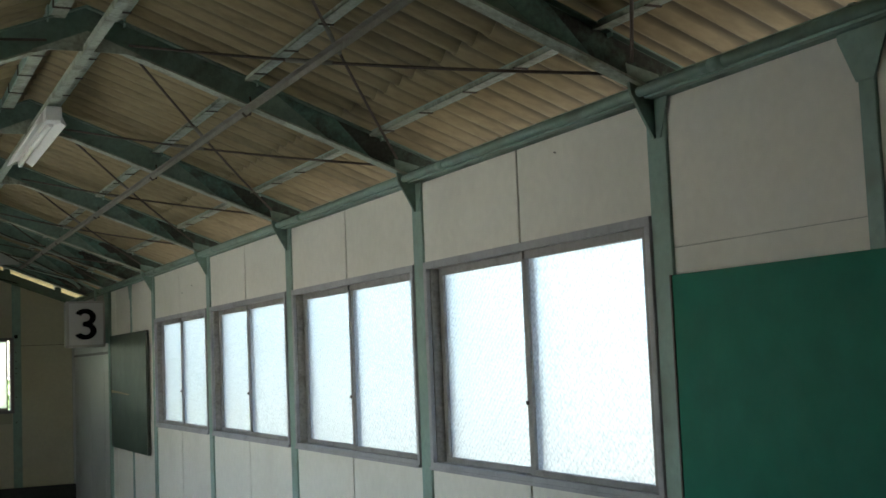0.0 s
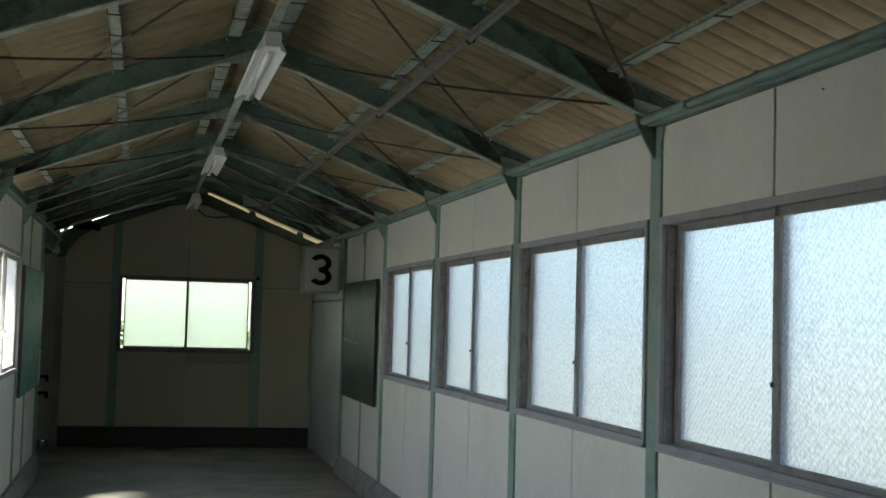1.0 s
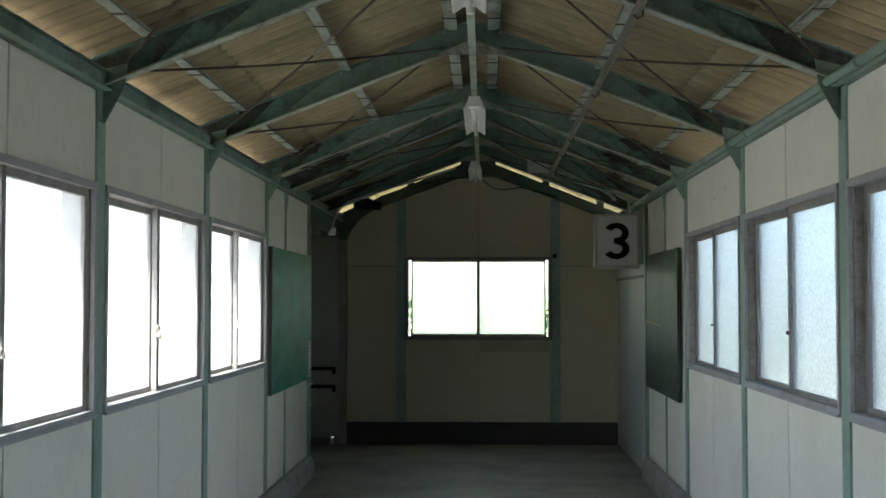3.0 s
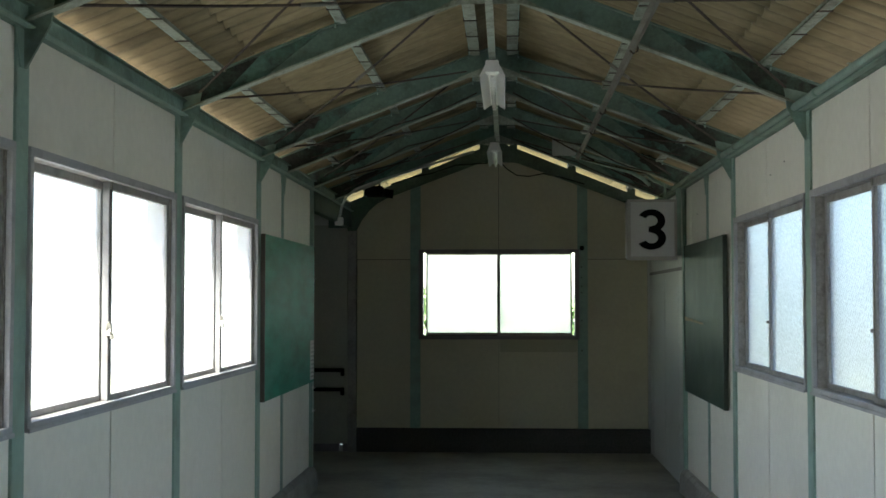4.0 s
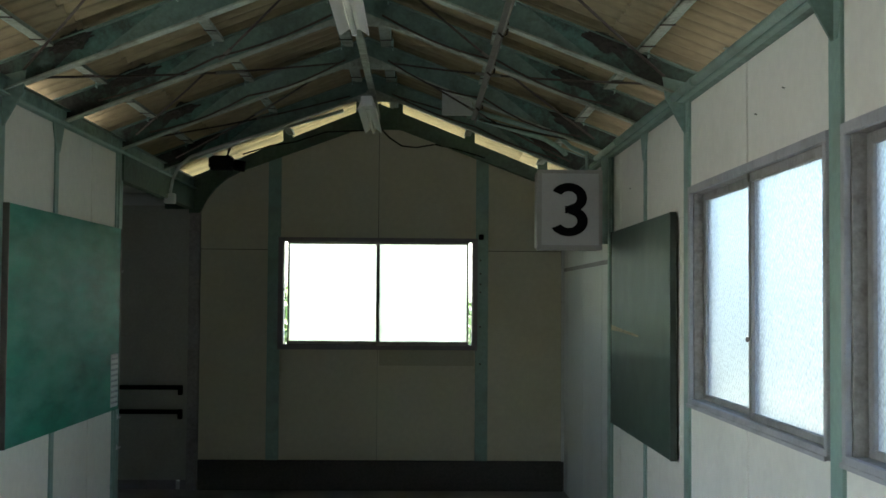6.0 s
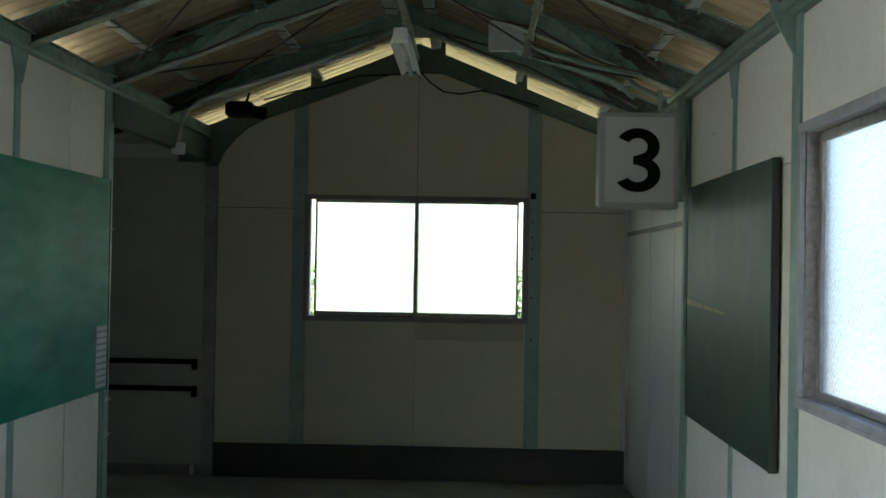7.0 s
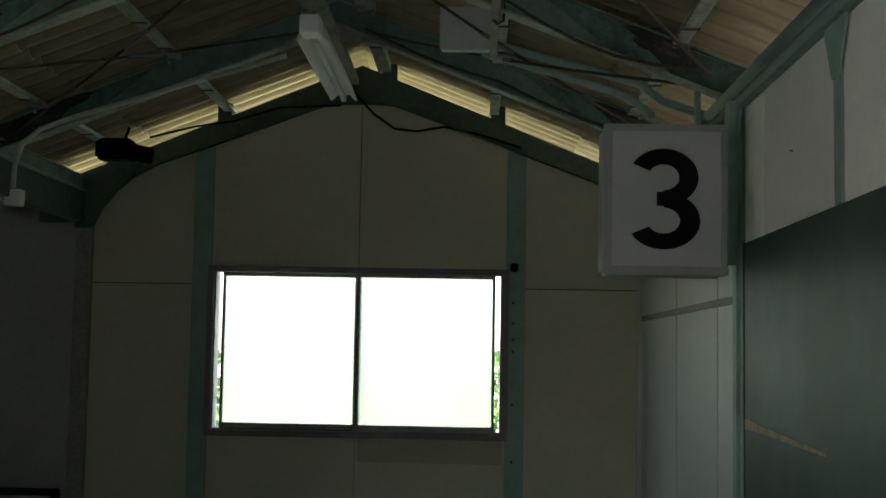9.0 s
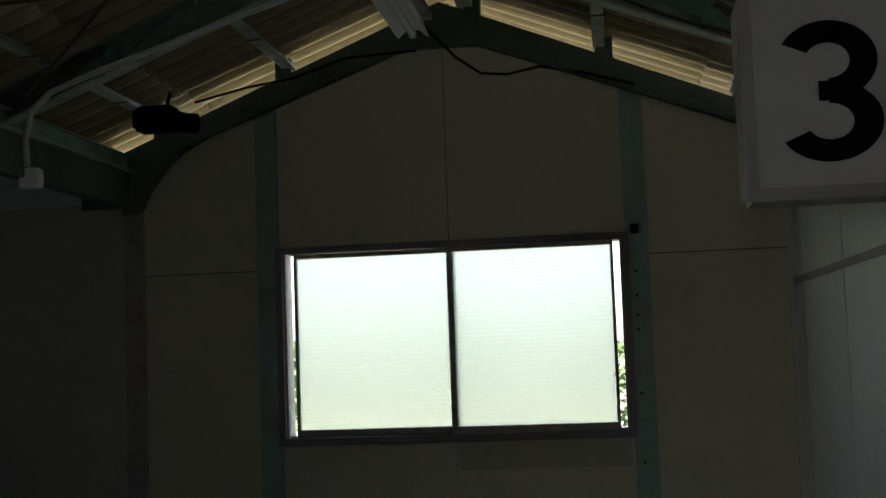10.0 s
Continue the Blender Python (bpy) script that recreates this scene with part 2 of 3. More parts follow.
M_GLASS_FINE = glass_material("frosted_glass", (0.72, 0.765, 0.715), clear=0.12, scale=200, relief=0.88)


# ---- mesh helpers ----
def add_box(bm, x0, x1, y0, y1, z0, z1, bevel=0.0):
    g = bmesh.ops.create_cube(bm, size=1.0)
    vs = g["verts"]
    for v in vs:
        v.co = Vector(((x0 + x1) / 2 + v.co.x * (x1 - x0), (y0 + y1) / 2 + v.co.y * (y1 - y0), (z0 + z1) / 2 + v.co.z * (z1 - z0)))
    if bevel:
        es = list({e for v in vs for e in v.link_edges})
        bmesh.ops.bevel(bm, geom=es, offset=bevel, segments=2, affect="EDGES")
    return bm


def box(x0, x1, y0, y1, z0, z1, bevel=0.0):
    return add_box(bmesh.new(), min(x0, x1), max(x0, x1), min(y0, y1), max(y0, y1), min(z0, z1), max(z0, z1), bevel)


def add_prism(bm, outline, axis, a, b):
    """Extrudes an outline of 2D points along an axis from a to b. The other two axes keep their order."""
    def at(p, s):
        return {"x": (s, p[0], p[1]), "y": (p[0], s, p[1]), "z": (p[0], p[1], s)}[axis]
    lo = [bm.verts.new(at(p, a)) for p in outline]
    hi = [bm.verts.new(at(p, b)) for p in outline]
    k = len(outline)
    bm.faces.new(lo)
    bm.faces.new(hi[::-1])
    for i in range(k):
        bm.faces.new((lo[i], hi[i], hi[(i + 1) % k], lo[(i + 1) % k]))
    bmesh.ops.recalc_face_normals(bm, faces=bm.faces)
    return bm


def prism(outline, axis, a, b):
    return add_prism(bmesh.new(), outline, axis, a, b)


def add_tube(bm, pts, r, sides=8):
    pts = [Vector(p) for p in pts]
    rings = []
    for i, p in enumerate(pts):
        d = (pts[min(i + 1, len(pts) - 1)] - pts[max(i - 1, 0)]).normalized()
        up = Vector((0, 0, 1)) if abs(d.z) < 0.9 else Vector((1, 0, 0))
        u = d.cross(up).normalized()
        w = u.cross(d)
        rings.append([bm.verts.new(p + r * (math.cos(a) * u + math.sin(a) * w))
                      for a in (2 * math.pi * k / sides for k in range(sides))])
    for r0, r1 in zip(rings, rings[1:]):
        for k in range(sides):
            f = bm.faces.new((r0[k], r0[(k + 1) % sides], r1[(k + 1) % sides], r1[k]))
            f.smooth = True
    bm.faces.new(rings[0][::-1])
    bm.faces.new(rings[-1])
    bmesh.ops.recalc_face_normals(bm, faces=bm.faces)
    return bm


def tube(pts, r, sides=8):
    return add_tube(bmesh.new(), pts, r, sides)


def mesh_object(name, bm, mat):
    me = bpy.data.meshes.new(name)
    bm.to_mesh(me)
    bm.free()
    me.materials.append(mat)
    return new(name, me)


def part(name, bm, mat, parent, label=""):
    ob = mesh_object(name, bm, mat)
    ob.parent = parent
    if label:
        tagged(ob, label)
    return ob


def thing(name, label, category, group="", kind="", at=(0, 0, 0)):
    ob = new(name)
    ob.empty_display_size = 0.05
    ob.location = at
    return tagged(ob, label, category, group, kind)


# ---- sizes ----
XW = 1.41                      # face of the wall boards
COLS = [1.78, 3.60, 5.42, 7.24, 9.06, 10.88, 12.70, 14.52]
Y_BACK, Y_END = 0.9, 17.0
Z_SILL, Z_HEAD = 1.014, 1.898    # outer window casing
Z_TOP = 2.25                   # top of the wall boards
Z_BASE = 0.17                  # concrete kerb under the boards
Y_POST = 14.72                 # last post before the end bay
BRACED = COLS[:-1] + [14.70, 15.86]
FRAMES = COLS[:-1] + [13.58, 14.70, 15.86]


def roof_z(x):
    return 2.974 - 0.386 * abs(x)


def rafter_z(x):
    return 2.807 - 0.386 * abs(x)


# ---- floor and ground ----
tagged(mesh_object("floor", box(-2.6, 1.55, Y_BACK - 0.1, 17.12, -0.12, 0.0), M_FLOOR), "worn grey concrete floor with dull stains", "floor", kind="structure")
bm = bmesh.new()
bmesh.ops.create_grid(bm, x_segments=40, y_segments=40, size=600)
for v in bm.verts:
    v.co.z = -0.16 + 0.1 * noise.noise(v.co * 0.05)
for v in bm.verts:
    if v.co.length < 40:
        v.co.z = -0.16
tagged(mesh_object("lawn", box(-7.5, 7.5, 17.25, 30, -0.15, -0.022), M_LAWN), "sunlit dry grass strip beyond the gable", "grass", kind="structure")
for sx in (1, -1):
    tagged(mesh_object("pavement", box(sx * 1.56, sx * 7.5, -8, 17.25, -0.15, -0.02), M_PAVE), "worn grey concrete platform outside the building", "pavement", kind="structure")
tagged(mesh_object("ground", bm, M_GRASS), "gravel ground with weeds outside the building", "ground", kind="structure")


# ---- walls ----
def wall_core(name, side, holes, y0, y1, label):
    """Thick outer wall along y with window openings right through it."""
    bm = bmesh.new()
    xi, xo = side * (XW + 0.012), side * (XW + 0.10)
    a, b = min(xi, xo), max(xi, xo)
    y = y0
    for h0, h1 in sorted(holes):
        if h0 > y:
            add_box(bm, a, b, y, h0, 0.0, Z_TOP + 0.02)
        add_box(bm, a, b, h0, h1, 0.0, Z_SILL + 0.022)
        add_box(bm, a, b, h0, h1, Z_HEAD - 0.022, Z_TOP + 0.02)
        y = h1
    if y1 > y:
        add_box(bm, a, b, y, y1, 0.0, Z_TOP + 0.02)
    return tagged(mesh_object(name, bm, M_CORE), label, "wall", kind="structure")


WINS = [(a + 0.05, a + 1.757) for a in (5.42, 7.24, 9.06, 10.88)]
HOLES = [(a + 0.03, b - 0.03) for a, b in WINS]
wall_right = wall_core("wall_right", 1, HOLES, Y_BACK, Y_END, "cream board wall between mint steel posts")
wall_left = wall_core("wall_left", -1, HOLES, Y_BACK, Y_POST - 0.01, "cream board wall between mint steel posts")

panel_meshes = {}


def panel(parent, mat, axis, face, thick, a0, a1, z0, z1, gap=0.006):
    """One wall board. axis: the axis across the wall; face: its visible side; thick: signed depth behind it."""
    key = (mat.name, axis, round(thick, 4), round(a1 - a0, 3), round(z1 - z0, 3))
    if key not in panel_meshes:
        w, h = (a1 - a0) / 2 - gap, (z1 - z0) / 2 - 0.001
        t0, t1 = min(0, thick), max(0, thick)
        bm = box(t0, t1, -w, w, -h, h, 0.0015) if axis == "x" else box(-w, w, t0, t1, -h, h, 0.0015)
        me = bpy.data.meshes.new("panel")
        bm.to_mesh(me)
        bm.free()
        me.materials.append(mat)
        panel_meshes[key] = me
    ob = new("panel", panel_meshes[key])
    mid = ((a0 + a1) / 2, (z0 + z1) / 2)
    ob.location = (face, mid[0], mid[1]) if axis == "x" else (mid[0], face, mid[1])
    ob.parent = parent
    return ob


for side, wall in ((1, wall_right), (-1, wall_left)):
    f, th = side * XW, side * 0.011
    for c in (5.42, 7.24, 9.06, 10.88):
        for k in range(2):
            a, b = c + 0.91 * k, c + 0.91 * (k + 1)
            panel(wall, M_PANEL, "x", f, th, a, b, Z_BASE, Z_SILL + 0.02)
            panel(wall, M_PANEL, "x", f, th, a, b, Z_HEAD - 0.02, Z_TOP)
    for c in (5.42, 7.24, 9.06, 10.88):
        panel(wall, M_PANEL, "x", f, th, c + 0.028, c + 0.078, Z_SILL + 0.02, Z_HEAD - 0.02)
        panel(wall, M_PANEL, "x", f, th, c + 1.733, c + 1.77, Z_SILL + 0.02, Z_HEAD - 0.02)
    mid, seam = (13.65, 14.40) if side > 0 else (13.50, 14.15)
    for a, m, b in ((3.60, 4.54, 5.42), (12.70, mid, seam), (seam, seam + 0.01, Y_POST - 0.02), (Y_BACK, 1.78, 2.69), (2.69, 2.70, 3.60)):
        for s, e in ((a, m), (m, b)) if m - a > 0.1 else ((a, b),):
            if e - s > 0.1:
                panel(wall, M_PANEL, "x", f, th, s, e, Z_BASE, 1.79)
                panel(wall, M_PANEL, "x", f, th, s, e, 1.79, Z_TOP)
# pale grey boards of the end bay
for a, b in ((14.75, 15.07), (15.07, 15.93), (15.93, 16.80), (16.80, 17.0)):
    panel(wall_right, M_PANEL_GREY, "x", XW - 0.004, 0.011, a, b, 0.005, 1.66)
    panel(wall_right, M_PANEL_GREY, "x", XW - 0.004, 0.011, a, b, 1.66, Z_TOP)
part("joint_strip", box(XW - 0.009, XW - 0.001, 14.76, 16.97, 1.648, 1.674, 0.001), M_CASING_DARK, wall_right, "taupe strip over the board joint")

# end wall with window opening, gable on top
EWX = 0.75
bm = bmesh.new()
for x0, x1, z0, z1 in ((-1.34, -0.722, 0, 2.299), (0.722, 1.42, 0, 2.299), (-0.722, 0.722, 0, 1.09), (-0.722, 0.722, 1.87, 2.299)):
    add_box(bm, x0, x1, Y_END + 0.014, Y_END + 0.10, z0, z1)
add_prism(bm, [(-1.34, 2.299), (1.42, 2.299), (1.42, 2.30), (0.15, 2.74), (-0.15, 2.74), (-1.34, 2.30)], "y", Y_END + 0.014, Y_END + 0.10)
wall_north = tagged(mesh_object("wall_north", bm, M_CORE), "tan board gable wall with a sliding window", "wall", kind="structure")
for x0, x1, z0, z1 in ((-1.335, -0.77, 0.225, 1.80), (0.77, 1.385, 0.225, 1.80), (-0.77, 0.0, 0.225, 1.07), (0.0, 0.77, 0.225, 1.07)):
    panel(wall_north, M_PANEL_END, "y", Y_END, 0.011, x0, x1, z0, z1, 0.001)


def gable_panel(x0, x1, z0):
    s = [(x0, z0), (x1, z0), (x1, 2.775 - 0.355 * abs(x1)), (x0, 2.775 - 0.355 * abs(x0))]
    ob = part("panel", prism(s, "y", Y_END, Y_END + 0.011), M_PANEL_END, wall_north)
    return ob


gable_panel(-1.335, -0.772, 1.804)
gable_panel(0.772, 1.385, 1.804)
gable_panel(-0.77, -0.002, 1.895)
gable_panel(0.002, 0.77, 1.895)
part("plinth", box(-1.34, 1.40, Y_END - 0.012, Y_END + 0.02, 0.0, 0.225, 0.004), M_PLINTH_DARK, wall_north, "blackened concrete plinth")
part("patch", box(0.012, 0.725, Y_END - 0.003, Y_END + 0.001, 0.935, 1.052, 0.001), M_PATCH, wall_north, "faded strip under the window")
for sx in (-1, 1):
    part("stud", box(sx * 0.735, sx * 0.735 + sx * 0.095, Y_END - 0.014, Y_END + 0.005, 0.225, 2.50, 0.002), M_MINT, wall_north, "mint painted steel stud")
part("corner_post", box(-1.415, -1.335, Y_END - 0.043, Y_END + 0.10, 0.0, 2.09, 0.004), M_PLINTH, wall_north, "brownish corner post")
part("corner_post", box(1.385, 1.409, Y_END - 0.03, Y_END + 0.0, 0.225, 2.3, 0.002), M_PANEL_GREY, wall_north)

# kerbs under the side walls
def kerb(side):
    ys = [Y_BACK + (14.70 - Y_BACK) * k / 360 for k in range(361)]
    prof = [(XW + 0.10, 0.0), (XW - 0.060, 0.0), (XW - 0.057, 0.05), (XW - 0.055, 0.11), (XW - 0.045, 0.150), (XW - 0.025, Z_BASE), (XW + 0.10, Z_BASE)]
    bm = bmesh.new()
    rows = []
    for y in ys:
        row = []
        for k, (x, z) in enumerate(prof):
            d = 0.0
            if 0 < k < 6:
                d = 0.012 * noise.noise(Vector((side * 5, y * 3, z * 8))) + 0.010 * noise.noise(Vector((side * 9, y * 14, z * 20)))
            row.append(bm.verts.new((side * (x + d), y, max(z - abs(d) * (0.8 if k in (4, 5) else 0), 0))))
        rows.append(row)
    for a, b in zip(rows, rows[1:]):
        for k in range(6):
            bm.faces.new((a[k], a[k + 1], b[k + 1], b[k]))
    bm.faces.new(rows[0])
    bm.faces.new(rows[-1])
    bmesh.ops.recalc_face_normals(bm, faces=bm.faces)
    return bm


for side in (1, -1):
    tagged(mesh_object("kerb", kerb(side), M_PLINTH), "rough chipped concrete kerb under the wall boards", "kerb", kind="structure")

# back wall behind the camera and closed end bay there
bm = box(-1.52, 1.52, Y_BACK - 0.1, Y_BACK, 0, 2.75)
wall_back = tagged(mesh_object("wall_back", bm, M_PANEL_END), "plain tan board wall", "wall", kind="structure")

# porch bay beside the end wall
porch = tagged(mesh_object("wall_porch", box(-2.6, -2.5, 14.5, 17.1, 0, 2.22), M_PANEL_GREY), "plain grey porch wall", "wall", kind="structure")
tagged(mesh_object("wall_porch", box(-2.5, -1.52, 14.5, 14.6, 0, 2.22), M_PANEL_GREY), "plain grey porch wall", "wall", kind="structure")
bm = box(-2.5, -1.55, 17.04, 17.12, 0.0, 2.22)
add_box(bm, -1.55, -1.42, 17.04, 17.12, 0.07, 2.22)
add_box(bm, -1.55, -1.42, 17.04, 17.12, 0.0, 0.058)
add_box(bm, -1.465, -1.42, 17.04, 17.12, 0.058, 0.07)
add_box(bm, -1.55, -1.50, 17.04, 17.12, 0.058, 0.07)
tagged(mesh_object("wall_porch", bm, M_PANEL_GREY), "grey wall round the porch door", "wall", kind="structure")
tagged(mesh_object("ceiling_porch", box(-2.6, -1.47, 14.5, 17.12, 2.22, 2.26), M_PANEL_GREY), "plain porch ceiling", "ceiling", kind="structure")


# ---- roof ----
def corrugated(x_in, x_out, lift):
    """Wavy sheet from ridge to eave; the waves run down the slope."""
    y0, y1, pitch, per, amp, t = 0.45, 17.86, 0.13, 8, 0.0175, 0.007
    ny = int((y1 - y0) / pitch * per)
    xs = [x_in + (x_out - x_in) * i / 6 for i in range(7)]
    verts, faces = [], []
    for layer in (0, t):
        for x in xs:
            for j in range(ny + 1):
                y = y0 + (y1 - y0) * j / ny
                verts.append((x, y, roof_z(x) + lift + layer + amp + amp * math.cos(2 * math.pi * y / pitch)))
    k = ny + 1
    half = 7 * k
    for i in range(6):
        for j in range(ny):
            a = i * k + j
            faces.append((a, a + 1, a + k + 1, a + k))
            faces.append((half + a, half + a + k, half + a + k + 1, half + a + 1))
    for j in range(ny):
        a = 6 * k + j
        faces.append((a, a + 1, half + a + 1, half + a))
        faces.append((j + 1, j, half + j, half + j + 1))
    return verts, faces


V, F = [], []
for sx in (1, -1):
    for x_in, x_out, lift in ((0.0, 1.22, 0.008), (1.10, 1.86, 0.0)):
        v, f = corrugated(sx * x_in, sx * x_out, lift)
        F += [tuple(i + len(V) for i in q) for q in f]
        V += v
me = bpy.data.meshes.new("ceiling")
me.from_pydata(V, [], F)
me.materials.append(M_SHEET)
for p in me.polygons:
    p.use_smooth = True
tagged(new("ceiling", me), "bare stained corrugated cement roof sheets", "ceiling", kind="structure")


# ---- steel frames ----
def sloped(bm, x0, x1, y0, y1, low, high):
    """A bar up the slope from x0 to x1, between low and high above the rafters' underside."""
    return add_prism(bm, [(x0, rafter_z(x0) + low), (x1, rafter_z(x1) + low), (x1, rafter_z(x1) + high), (x0, rafter_z(x0) + high)], "y", y0, y1)


def portal(y, columns=(True, True)):
    fr = thing("steel_frame", "mint painted steel portal frame with dusty rafters", "roof frame", "steel frames", at=(0, y, 0))
    for sx, col in ((1, columns[0]), (-1, columns[1])):
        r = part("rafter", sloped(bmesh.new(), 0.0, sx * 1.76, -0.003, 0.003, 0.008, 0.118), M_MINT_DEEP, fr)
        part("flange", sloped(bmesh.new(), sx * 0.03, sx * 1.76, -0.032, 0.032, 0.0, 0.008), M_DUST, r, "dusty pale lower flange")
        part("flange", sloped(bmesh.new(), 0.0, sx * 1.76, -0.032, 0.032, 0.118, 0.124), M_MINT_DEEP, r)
        # thin overlays added on the web for its mouldy end, patchier further up
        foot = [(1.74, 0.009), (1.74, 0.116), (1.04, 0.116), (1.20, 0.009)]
        part("rafter_foot", prism([(sx * a, rafter_z(a) + b) for a, b in foot], "y", -0.0045, 0.0045), M_FOOT, fr, "dark mouldy end of the rafter web")
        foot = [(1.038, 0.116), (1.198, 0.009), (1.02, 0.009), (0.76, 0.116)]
        part("rafter_foot", prism([(sx * a, rafter_z(a) + b) for a, b in foot], "y", -0.0042, 0.0042), M_FOOT_THIN, fr, "patchy mould on the rafter web")
        # haunch plate at the ridge
        part("ridge_plate", prism([(0, 2.742), (sx * 0.15, 2.740), (sx * 0.21, 2.722), (sx * 0.21, 2.738), (0, 2.825)], "y", -0.036, -0.033), M_DUST, fr)
        if col:
            part("column", box(sx * (XW - 0.010), sx * (XW + 0.005), -0.049, 0.049, Z_BASE, Z_TOP, 0.002), M_MINT, fr)
        if y < 13:
            part("gusset", prism([(sx * (XW + 0.01), 2.13), (sx * (XW - 0.02), 2.13), (sx * (XW - 0.095), 2.265), (sx * (XW - 0.11), 2.36), (sx * (XW + 0.01), 2.33)],
                                 "y", -0.006, 0.006), M_MINT_DIRTY, fr, "grimy triangular gusset plate")
        if col:
            part("gusset", prism([(0.03, 2.13), (0.03, 2.25), (-0.075, 2.25), (-0.03, 2.13)], "x", sx * (XW - 0.014), sx * (XW - 0.008)), M_MINT, fr)
    return fr


for y in FRAMES:
    portal(y, (y < 15 and y != 13.58, y < 15 and y != 13.58))
for y, side in ((4.54, 1), (4.54, -1), (13.65, 1), (13.50, -1)):
    c = thing("wall_post", "narrow mint painted steel wall post", "post", "wall posts", at=(0, y, 0))
    part("column", box(side * (XW - 0.008), side * (XW + 0.005), -0.028, 0.028, Z_BASE, Z_TOP, 0.002), M_MINT, c)
    part("gusset", prism([(-0.03, 2.12), (0.03, 2.12), (0.085, 2.235), (0.085, 2.25), (-0.085, 2.25), (-0.085, 2.235)], "x", side * (XW - 0.012), side * (XW - 0.006)), M_MINT, c)

# end frame over the gable
fr = thing("gable_beam", "dark mint steel beam along the gable", "roof frame", at=(0, Y_END, 0))
for sx in (1, -1):
    low = [(1.02, 2.395), (1.14, 2.33), (1.22, 2.26), (1.29, 2.17), (1.34, 2.07), (1.42, 2.07)] if sx < 0 else [(1.42, 2.235)]
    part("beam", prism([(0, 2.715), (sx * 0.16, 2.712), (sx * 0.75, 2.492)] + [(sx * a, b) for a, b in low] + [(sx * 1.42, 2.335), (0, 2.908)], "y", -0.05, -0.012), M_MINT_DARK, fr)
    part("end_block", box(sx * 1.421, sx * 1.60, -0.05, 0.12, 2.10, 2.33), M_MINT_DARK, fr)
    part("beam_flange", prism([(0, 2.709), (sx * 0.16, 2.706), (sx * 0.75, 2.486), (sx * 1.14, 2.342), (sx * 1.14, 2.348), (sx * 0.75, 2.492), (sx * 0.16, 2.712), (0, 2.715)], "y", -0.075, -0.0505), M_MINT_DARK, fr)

# eave beams
for side in (1, -1):
    e = thing("eave_beam", "mint painted steel channel along the eave", "beam", "eave beams")
    top = 2.302 if side > 0 else 2.325
    part("web", box(side * (XW - 0.025), side * (XW + 0.03), Y_BACK, Y_END, 2.252, top, 0.002), M_MINT_DIRTY, e)
    part("lip", box(side * (XW - 0.045), side * (XW - 0.025), Y_BACK, Y_END, top - 0.005, top), M_MINT_DEEP, e)
    part("lip", box(side * (XW - 0.05), side * (XW - 0.025), Y_BACK, Y_END, 2.252, 2.258), M_MINT, e)
part("lintel", box(-XW - 0.03, -XW + 0.03, Y_POST, Y_END, 2.10, 2.25, 0.003), M_MINT_DARK, e, "dark mint lintel over the porch opening")
tagged(mesh_object("porch_post", box(-XW - 0.05, -XW + 0.02, Y_POST - 0.05, Y_POST + 0.03, 0, 2.25, 0.003), M_MINT), "mint painted post at the porch opening", "post")
tagged(mesh_object("porch_post", box(XW - 0.02, XW + 0.01, Y_POST - 0.03, Y_POST + 0.03, 0, 2.25, 0.003), M_MINT), "mint painted post at the porch opening", "post")


# ---- purlins ----
def purlin(x, w=0.040, h=0.042):
    s = 1 if x > 0 else -1
    zt = rafter_z(x) + 0.124
    p = thing("purlin", "pale dusty mint steel purlin under the sheets", "purlin", "purlins")
    part("web", box(x - 0.003, x + 0.003, Y_BACK - 0.3, 16.96, zt, zt + h), M_MINT, p)
    part("flange", box(x, x - s * w, Y_BACK - 0.3, 17.02, zt, zt + 0.004), M_DUST, p)
    part("lip", box(x - s * w, x - s * (w - 0.004), Y_BACK - 0.3, 17.02, zt, zt + 0.016), M_DUST, p)
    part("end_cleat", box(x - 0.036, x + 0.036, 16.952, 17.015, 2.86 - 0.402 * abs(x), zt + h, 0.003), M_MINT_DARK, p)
    for y in FRAMES:
        part("cleat", box(x + s * 0.004, x + s * 0.010, y - 0.03, y + 0.03, zt - 0.02, zt + 0.045), M_MINT, p)
    # hook bolts that hold the sheets, one to every third wave
    bolt = bpy.data.meshes.new("hook_bolt")
    bm = box(x - s * (w + 0.003), x + s * 0.006, -0.0055, 0.0055, zt - 0.004, zt + 0.0)
    add_box(bm, min(x + s * 0.003, x + s * 0.008), max(x + s * 0.003, x + s * 0.008), -0.0045, 0.0045, zt - 0.004, zt + 0.046)
    bm.to_mesh(bolt)
    bm.free()
    bolt.materials.append(M_ROD)
    for k in range(40):
        ob = new("hook_bolt", bolt)
        ob.location = (0, 1.235 + 0.39 * k, 0)
        ob.parent = p


for x, w in ((0.14, 0.06), (0.685, 0.045), (1.235, 0.045)):
    purlin(x, w)
    purlin(-x, w)

